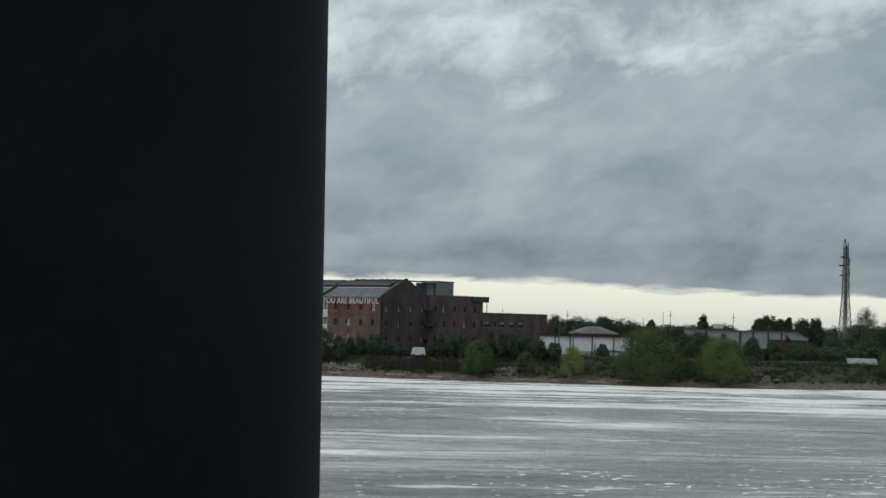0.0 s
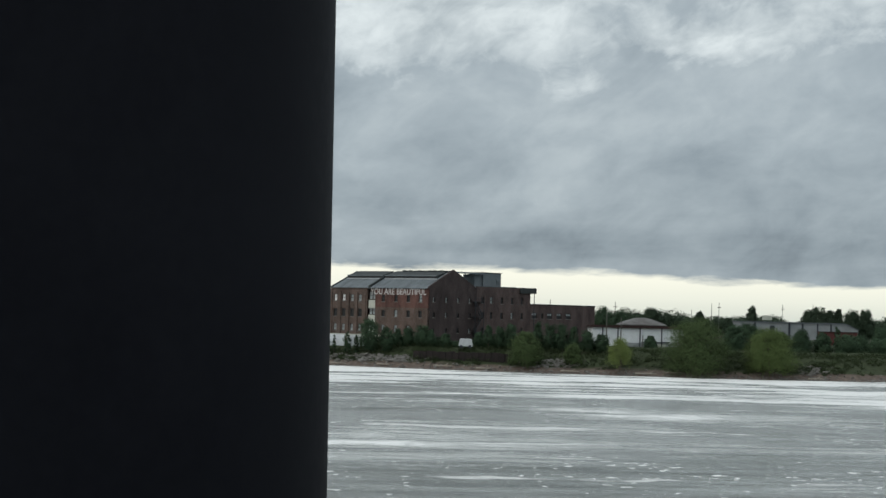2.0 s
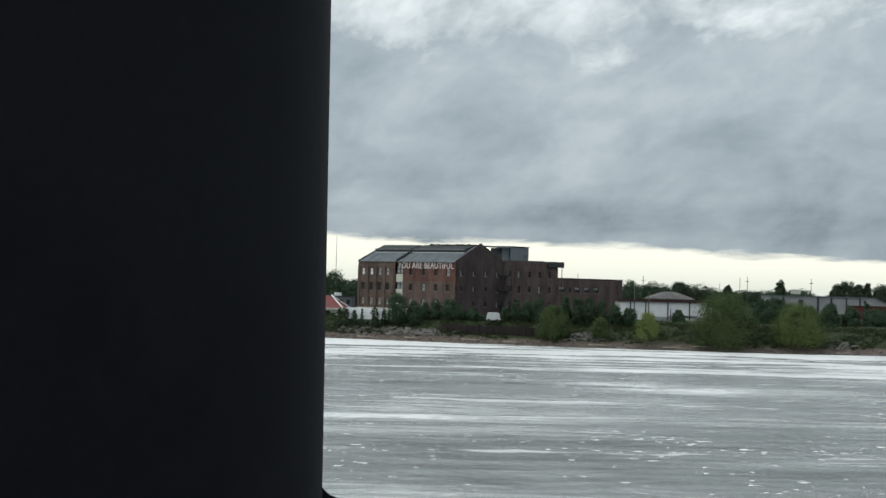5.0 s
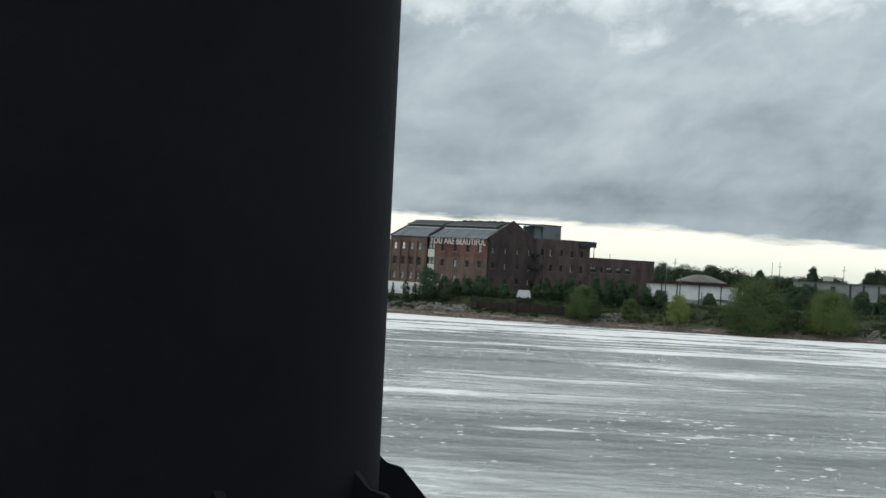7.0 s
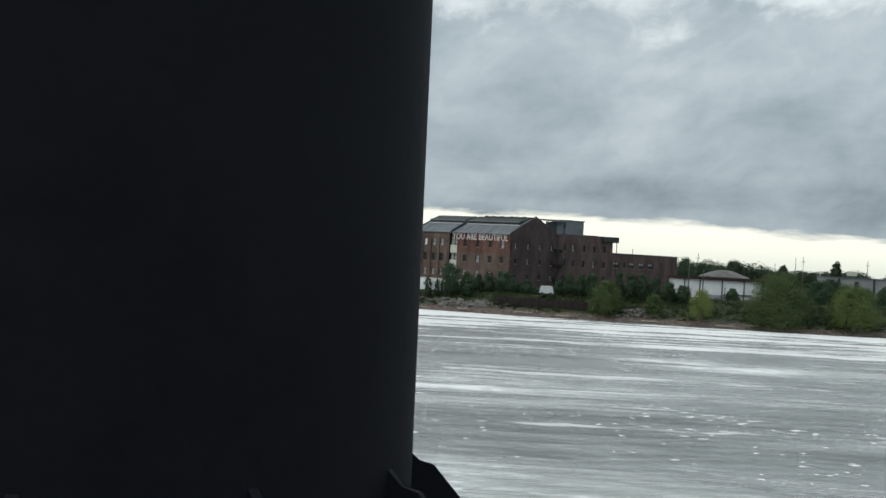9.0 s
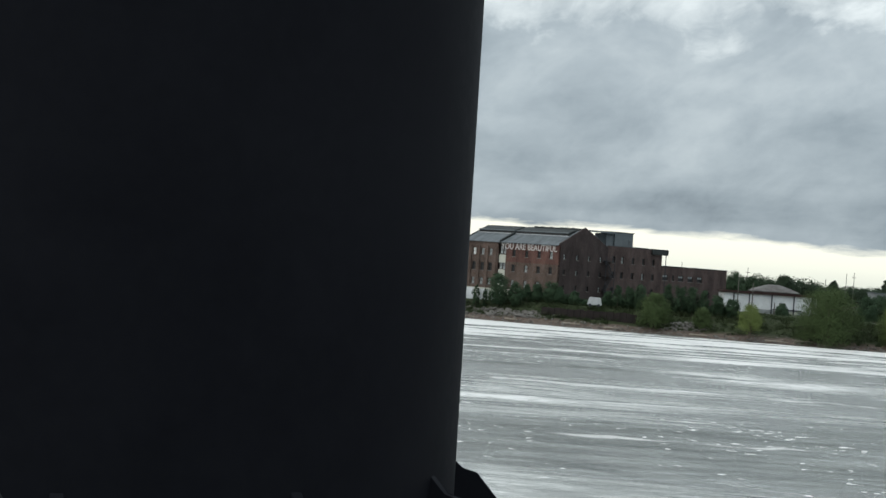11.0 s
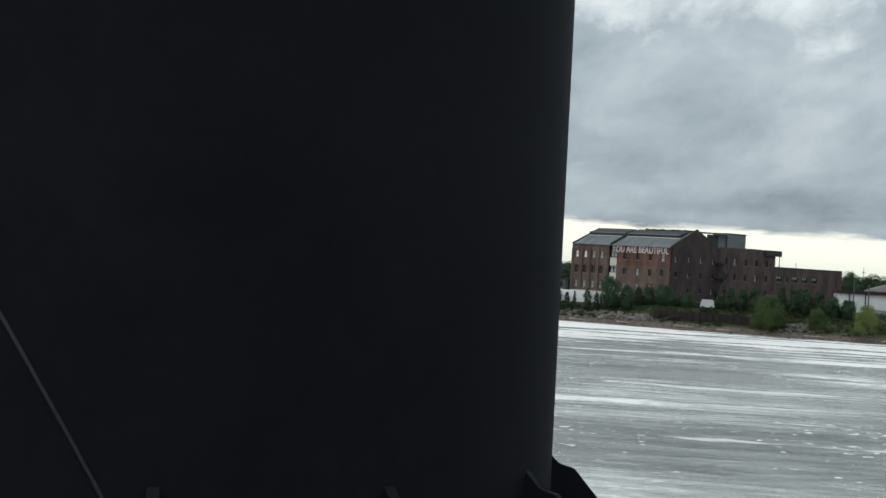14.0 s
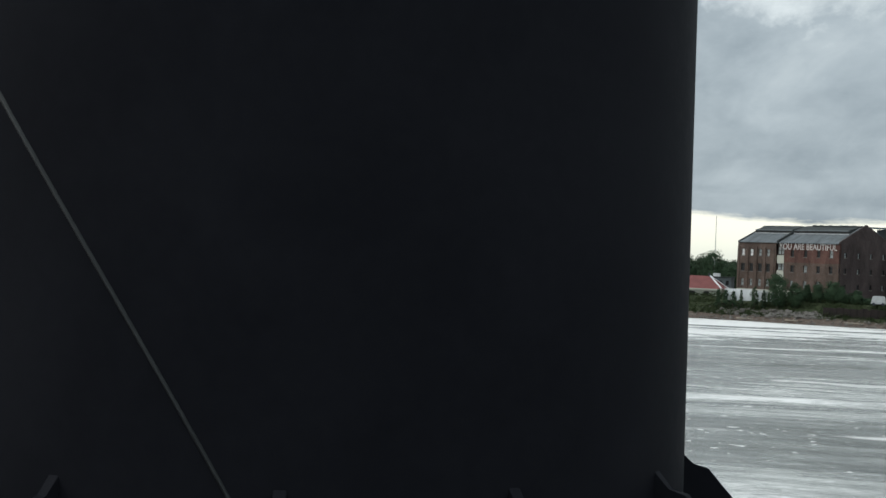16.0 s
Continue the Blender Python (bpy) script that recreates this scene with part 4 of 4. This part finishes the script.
def build_tower():
    tw = thing("lattice_tower", pose(166.5, 590, 5.0, 0, 0, 12), "tall galvanised steel lattice mast above the trees", "tower")
    H = 40.8
    half = lambda z: 2.1 - 1.2 * min(z / 22.0, 1.0) - 0.35 * max(z - 22, 0) / 18.8
    legs = [(-1, -1), (1, -1), (1, 1), (-1, 1)]
    for a, b in legs:
        bm = bmesh.new()
        zs = [-0.5, 11, 22, H - 0.8]
        for z0, z1 in zip(zs, zs[1:]):
            rod(bm, (a * half(max(z0, 0)), b * half(max(z0, 0)), z0), (a * half(z1), b * half(z1), z1), 0.17, 0.14, 6)
        part("leg", bm, M_TOWER, tw)
    z = 0.0
    while z < H - 3:
        s = half(z) * 2 * (1.0 if z < 22 else 1.25)
        z1 = min(z + s, H - 1)
        bm = bmesh.new()
        for (a, b), (c, d) in zip(legs, legs[1:] + legs[:1]):
            rod(bm, (a * half(z), b * half(z), z), (c * half(z1), d * half(z1), z1), 0.09, n=5)
            rod(bm, (c * half(z), d * half(z), z), (a * half(z1), b * half(z1), z1), 0.09, n=5)
            rod(bm, (a * half(z1), b * half(z1), z1), (c * half(z1), d * half(z1), z1), 0.09, n=5)
        part("bracing", bm, M_TOWER, tw)
        z = z1
    part("ladder", boxed(-0.25, -0.25, 6, 0.25, 0.25, H - 2), M_TOWER, tw)
    for z, w in ((H - 6.5, 2.0), (H - 9.5, 2.6), (H - 13, 2.2)):
        part("antenna", boxed(-w, -0.2, z, -0.6, 0.2, z + 0.5), M_STEEL, tw)
    for i, (dx, z, h) in enumerate(((-0.75, H - 9.6, 3.2), (0.75, H - 9.6, 3.2), (-0.75, H - 13.4, 3.0), (0.75, H - 13.4, 3.0), (0.7, H - 17.2, 2.6), (0.0, H - 6.2, 3.6))):
        part("panel_antenna", boxed(dx - 0.22, -1.25, z, dx + 0.22, -1.0, z + h), M_TOWER, tw)
    bm = bmesh.new()
    rod(bm, (-0.4, 0, H - 1), (-0.4, 0, H + 0.1), 0.3)
    part("head", bm, M_STEEL, tw)


build_tower()
for x, y, top, arms in ((92.9, 800, 21.5, 1), (95.2, 820, 19.8, 0), (129, 800, 18.6, 0), (138.5, 800, 21.8, 0), (142.0, 800, 22.4, 1), (172.1, 800, 22.2, 1),
                        (186.6, 800, 22.4, 0), (208, 800, 20.6, 0), (232, 800, 21.4, 1), (59.0, 760, 21.5, 0), (61.5, 760, 18.8, 1), (255, 780, 20.6, 0)):
    utility_pole(x, y, top - 1.3, arms)
for x, y, top in ((49.6, 446.0, 14.1), (53.4, 446.0, 13.2), (59.2, 446.0, 8.6)):
    utility_pole(x, y, top, 0, 4.6)
mast = thing("radio_mast", pose(-45.6, 700, 5.0), "very thin distant radio mast", "mast")
bm = bmesh.new()
rod(bm, (0, 0, -1), (0, 0, 27.5), 0.18, 0.10, 6)
part("pole", bm, M_GALV, mast)


# ---- trees ----
class Leaves:
    """Gathers sprays of small leaves that face roughly outwards, and turns them into one mesh."""

    def __init__(self, seed):
        self.rng = np.random.default_rng(seed)
        self.quads = []

    def cloud(self, centre, radii, count, size, spread=0.5, crown=None):
        rng, count = self.rng, int(count)
        d = rng.normal(size=(count, 3))
        d /= np.linalg.norm(d, axis=1)[:, None]
        c = np.array(centre) + d * (rng.uniform(0.05, 1.0, (count, 1)) ** spread) * np.array(radii)
        out = d + rng.normal(size=(count, 3)) * 0.45
        if crown is not None:
            way = c - np.array(crown)
            out = out + 1.6 * way / (np.linalg.norm(way, axis=1)[:, None] + 1e-6)
        out /= np.linalg.norm(out, axis=1)[:, None]
        side = np.cross(out, rng.normal(size=(count, 3)))
        side /= np.linalg.norm(side, axis=1)[:, None] + 1e-9
        tip = np.cross(out, side)
        s = size * rng.uniform(0.6, 1.35, (count, 1))
        self.quads.append(np.stack([c - 0.55 * s * tip, c - 0.36 * s * side + 0.08 * s * out, c + 0.6 * s * tip, c + 0.36 * s * side + 0.08 * s * out], 1))

    def mesh(self, name, mat, parent=None):
        q = np.concatenate(self.quads).astype(np.float32)
        n = len(q)
        me = bpy.data.meshes.new(name)
        me.vertices.add(4 * n)
        me.vertices.foreach_set("co", q.reshape(-1))
        me.loops.add(4 * n)
        me.loops.foreach_set("vertex_index", np.arange(4 * n, dtype=np.int32))
        me.polygons.add(n)
        me.polygons.foreach_set("loop_start", np.arange(0, 4 * n, 4, dtype=np.int32))
        me.update(calc_edges=True)
        me.materials.append(mat)
        ob = new(name, me)
        if parent is not None:
            ob.parent = parent
        return ob


def tree(name, x, y, top, width, mat, label, seed, form="round", leaves=1500, leaf=0.42, z=None, group="", stems=1, low=0.25):
    """A tapered trunk with limbs and an uneven crown of small leaves gathered in sprays."""
    rng = random.Random(seed)
    z = land(x, y) if z is None else z
    h = top - z
    t = thing(name, pose(x, y, z, 0, 0, rng.uniform(0, 360)), label, "tree", group)
    bm = bmesh.new()
    tips = []
    r0 = 0.022 * h + 0.05
    for s in range(stems):
        off = Vector((rng.uniform(-0.5, 0.5), rng.uniform(-0.5, 0.5), 0)) * (0.6 * (stems - 1))
        p = off + Vector((0, 0, -0.4))
        pts = [p.copy()]
        for k in range(4):
            p = p + Vector((rng.uniform(-0.05, 0.05) * h + off.x * 0.3, rng.uniform(-0.05, 0.05) * h + off.y * 0.3, h * 0.2))
            pts.append(p.copy())
        for k, (a, b) in enumerate(zip(pts, pts[1:])):
            rod(bm, a, b, r0 * (1 - 0.2 * k), r0 * (0.8 - 0.2 * k) + 0.015, 7)
        tips.append(pts[-1])
        for k in range(6):
            a = pts[1 + k % 3]
            ang = rng.uniform(0, 6.28)
            reach = width * rng.uniform(0.22, 0.42)
            b = a + Vector((math.cos(ang) * reach, math.sin(ang) * reach, h * rng.uniform(0.08, 0.3)))
            lb = bmesh.new()
            rod(lb, a, b, r0 * 0.4, r0 * 0.12, 5)
            part("limb", lb, M_BARK, t)
            tips.append(b)
    trunk = part("trunk", bm, M_BARK, t)
    crown = Leaves(seed)
    heart = (0.0, 0.0, h * (low + 0.35 * (1 - low)))
    n = 60 if leaves > 8000 else (46 if leaves > 2000 else (30 if leaves > 1000 else 20))
    for i in range(n):
        k = i / (n - 1)
        zz = h * (low + (0.97 - low) * k)
        if form == "round":
            wr = math.sin(math.pi * min(max(0.13 + 0.82 * k, 0), 1)) ** 0.7
        elif form == "cone":
            wr = 1.05 - 0.85 * k
        elif form == "dome":
            wr = math.sqrt(max(1 - (k * 0.96) ** 2.4, 0.05))
        else:
            wr = 0.9 - 0.5 * abs(k - 0.35)
        ang = rng.uniform(0, 6.28) if n < 20 else i * 2.4 + rng.uniform(-0.5, 0.5)
        rr = width / 2 * wr * rng.uniform(0.25, 1.0) ** 0.6 * 0.84
        c = (math.cos(ang) * rr, math.sin(ang) * rr, zz + rng.uniform(-0.04, 0.04) * h)
        sz = width * rng.uniform(0.15, 0.26) * (0.6 + 0.4 * wr)
        crown.cloud(c, (sz, sz, sz * rng.uniform(0.7, 1.1) * min(h / width, 1.5) ** 0.5), 2.4 * leaves / n, leaf * 0.66, 0.5, heart)
    crown.mesh("crown", mat, t)
    return t


def build_trees():
    # willows at the water's edge
    tree("willow", 63.3, 384.5, 12.6, 16.5, M_WILLOW, "broad bushy green willow at the water's edge", 11, "dome", 13000, 0.42, group="bank willows", stems=4, low=0.06)
    tree("willow", 79.8, 384.5, 10.7, 13.6, M_YELLOW, "rounded light green willow at the water's edge", 12, "dome", 10000, 0.40, group="bank willows", stems=4, low=0.06)
    tree("willow", 46.2, 386.5, 8.2, 6.4, M_SPRING, "small yellow-green willow on the bank mud", 13, "dome", 2600, 0.34, group="bank willows", stems=2, low=0.28)
    tree("willow", 25.2, 394.5, 9.1, 8.6, M_WILLOW, "rounded green willow on the river bank", 14, "dome", 4200, 0.42, group="bank willows", stems=3, low=0.08)
    tree("willow", 36.0, 393.0, 6.6, 5.0, M_WILLOW, "low green willow shrub on the river bank", 15, "dome", 1800, 0.42, group="bank willows", stems=3, low=0.08)
    tree("willow", 124.0, 398.5, 8.6, 8.0, M_WILLOW, "green willow by the water beside a carport", 16, "dome", 3600, 0.44, group="bank willows", stems=3, low=0.08)
    # young trees in front of the buildings
    lab = "small dark green tree planted along the bank"
    row = [(17.0, 10.2, 3.2), (19.7, 10.0, 2.8), (22.3, 10.8, 3.6), (28.6, 11.3, 3.4), (31.6, 10.9, 3.4), (34.2, 11.0, 3.2), (37.0, 10.6, 3.2), (40.2, 9.6, 3.6), (43.6, 9.0, 3.4),
           (-4.9, 9.0, 3.0), (-2.4, 9.2, 3.0), (1.0, 9.8, 4.2), (3.0, 8.9, 3.4), (6.7, 8.0, 2.6), (14.7, 8.6, 2.4)]
    for i, (x, top, w) in enumerate(row):
        tree("young_tree", x, 412 - 0.32 * (x - 8), top, w * 1.25, M_DARKLEAF, lab, 40 + i, "tall" if i % 3 else "cone", 1500, 0.40, group="young bank trees", low=0.1)
    tree("bank_tree", -11.8, 413.0, 11.2, 6.4, M_DARKLEAF, "full dark green tree before the warehouse", 60, "round", 2200, 0.45, low=0.1)
    tree("bank_tree", -7.6, 412.0, 9.4, 4.2, M_DARKLEAF, "dark green tree before the warehouse", 61, "round", 1200, 0.45, low=0.08)
    for i, (x, top, w) in enumerate(((-26.0, 7.1, 1.8), (-24.2, 7.0, 1.8), (-22.3, 6.9, 1.7), (-20.4, 7.3, 1.3), (-17.2, 8.0, 2.3), (-15.0, 7.2, 1.3))):
        tree("young_conifer", x, 415.5 - 0.2 * (x + 20), top, w * 1.1, M_DARKLEAF, "small dark bushy evergreen by a pale wall", 70 + i, "dome" if i % 3 else "cone", 800, 0.32, group="small evergreens", low=0.05)
    # trees beside the sheds
    for i, (x, y, top, w) in enumerate(((60.5, 440, 8.3, 3.6), (57, 525, 15.8, 9), (63, 530, 14.6, 7), (80.5, 432, 11.5, 7.0), (85.8, 436, 11.8, 6.0), (97.5, 430, 10.6, 6.5), (103, 430, 10.2, 5.5), (109, 430, 9.8, 8.5), (89.0, 438, 10.6, 5.5), (93.5, 434, 10.0, 5.0), (114, 436, 9.9, 6.0), (129, 470, 11.4, 9.0), (91.5, 445, 9.0, 6.0), (96, 500, 11.6, 7), (119, 430, 9.2, 7),
                                       (118, 434, 8.6, 7.5), (125, 436, 8.9, 8), (130, 440, 11, 9), (137, 470, 14.5, 11), (143, 490, 15.5, 10), (162, 520, 17.0, 11), (147, 500, 19.6, 12), (158, 505, 18.6, 12), (150, 440, 10.5, 9), (168, 500, 17.5, 12), (180, 520, 17.0, 13))):
        tree("broadleaf_tree", x, y, top, w, M_DARKLEAF, "dark green broadleaf tree among the sheds", 90 + i, "dome" if i % 2 else "round", 3000, 0.55, z=4.6, group="trees among the sheds", low=-0.05)
    for i, (x, top, w) in enumerate(((104.6, 17.1, 10.0), (126.2, 16.5, 5.6), (149.6, 18.9, 6.0), (175.3, 18.3, 7.5), (179.4, 19.1, 10.0), (184.7, 18.1, 7.5), (188.8, 19.0, 4.5), (195.2, 17.9, 10.0), (201.0, 18.4, 8.8))):
        tree("skyline_tree", x, 760, top - 0.4, w * 1.15, M_FARLEAF, "dark rounded tree standing above the far woods", 150 + i, "dome" if i % 3 else "round", 4000, 0.8, z=4.6, group="skyline trees", low=0.1)
    tree("broadleaf_tree", 136.8, 552, 11.4, 2.6, M_DARKLEAF, "slim dark tree before a red shed", 165, "tall", 1000, 0.5, z=4.8, group="trees among the sheds", low=0.0)
    for i, (x, y, top, w) in enumerate(((-34, 520, 16.6, 11), (-44, 525, 15.8, 12), (-29, 530, 12.6, 8), (-55, 520, 17.0, 14))):
        tree("broadleaf_tree", x, y, top, w, M_DARKLEAF, "dark green broadleaf tree behind a red roof", 120 + i, "round", 1800, 0.65, z=5.0, group="trees behind the house", low=0.05)


def build_stuff():
    rng = random.Random(7)
    # far woods along the skyline
    woods = Leaves(71)
    for i in range(430):
        x = -420 + 800 * i / 430 + rng.uniform(-3, 3)
        y = rng.uniform(780, 960)
        k = 0.5 + 0.5 * noise.noise((x * 0.02, 0.3, 0)) + 0.35 * noise.noise((x * 0.09, 5.0, 0))
        h = 7.4 + 5.0 * k + (rng.uniform(1.0, 2.6) if rng.random() < 0.10 else 0.0)
        w = rng.uniform(4.0, 7.5)
        woods.cloud((x, y, 5.0 + h * 0.66), (w, 5, h * 0.36), 420, 0.95, 0.6, (x, y, 5.0 + h * 0.3))
        woods.cloud((x, y - 1, 5.0 + h * 0.28), (w * 1.2, 4, h * 0.30), 90, 1.4)
    tagged(woods.mesh("far_woods", M_FARLEAF), "dark uneven line of distant woods on the skyline", "woods", kind="stuff")
    # scrub and tall grass on the bank
    scrub = Leaves(72)
    for i in range(3400):
        x = rng.uniform(-75, 160)
        d = rng.uniform(4.0, 24)
        if noise.noise((x * 0.07, d * 0.2, 4.0)) < -0.15 - 0.03 * (d - 5):
            continue
        y = shore(x) + d
        s = rng.uniform(0.5, 1.35) * (0.6 + 0.025 * d)
        scrub.cloud((x, y, land(x, y) + 0.35 * s), (s * 1.3, s, s * 0.8), 34, 0.28)
    tagged(scrub.mesh("bank_scrub", M_SCRUB), "rough green scrub and tall grass on the bank", "scrub", kind="stuff")
    # unbroken dark hedge between the bank and the brick walls
    hedge = Leaves(73)
    for i in range(260):
        x = -9.0 + 53.0 * i / 259 + rng.uniform(-0.3, 0.3)
        y = 413.5 - 0.32 * (x - 8) + rng.uniform(-0.8, 0.8)
        k = 0.5 + 0.5 * noise.noise((x * 0.22, 2.0, 0))
        if 6.5 < x < 15.0:
            k *= 0.3
        h = 1.3 + 2.3 * k
        hedge.cloud((x, y, land(x, y) + 0.5 * h), (0.9, 0.8, 0.55 * h), 130, 0.30, 0.5, (x, y, land(x, y)))
    tagged(hedge.mesh("hedge", M_DARKLEAF), "ragged dark green hedge at the foot of brick walls", "hedge", kind="stuff")
    # loose rocks and rubble
    tmp = bmesh.new()
    bmesh.ops.create_icosphere(tmp, subdivisions=1, radius=0.7)
    ball = [v.co.copy() for v in tmp.verts]
    tmp.verts.index_update()
    ball_faces = [[v.index for v in f.verts] for f in tmp.faces]
    tmp.free()
    bm = bmesh.new()
    for i in range(2600):
        if i < 900:
            cx, sp = rng.choice(((-11, 3.0), (-4, 1.6), (30, 2.0), (34, 2.0), (90, 2.2), (-12, 3.5), (-22, 3)))
            x, d = rng.gauss(cx, sp), rng.uniform(4.0, 9.5)
            s = 0.22 + 0.75 * rng.random() ** 2.6
        else:
            x, d = rng.uniform(-80, 160), abs(rng.gauss(0.6, 2.0))
            s = rng.uniform(0.12, 0.5)
        y = shore(x) + d
        m = pose(x, y, land(x, y) + 0.12 * s, rng.uniform(-22, 22), rng.uniform(-22, 22), rng.uniform(0, 360)) @ Matrix.Diagonal((s * rng.uniform(0.8, 1.9), s, s * rng.uniform(0.4, 0.75), 1))
        vs = [bm.verts.new(m @ (v + Vector((rng.uniform(-1, 1), rng.uniform(-1, 1), rng.uniform(-1, 1))) * 0.13)) for v in ball]
        for f in ball_faces:
            bm.faces.new([vs[j] for j in f])
    ob = part("bank_rocks", bm, M_ROCK)
    tagged(ob, "broken grey rocks and rubble along the shoreline", "rocks", kind="stuff")


build_trees()
build_stuff()
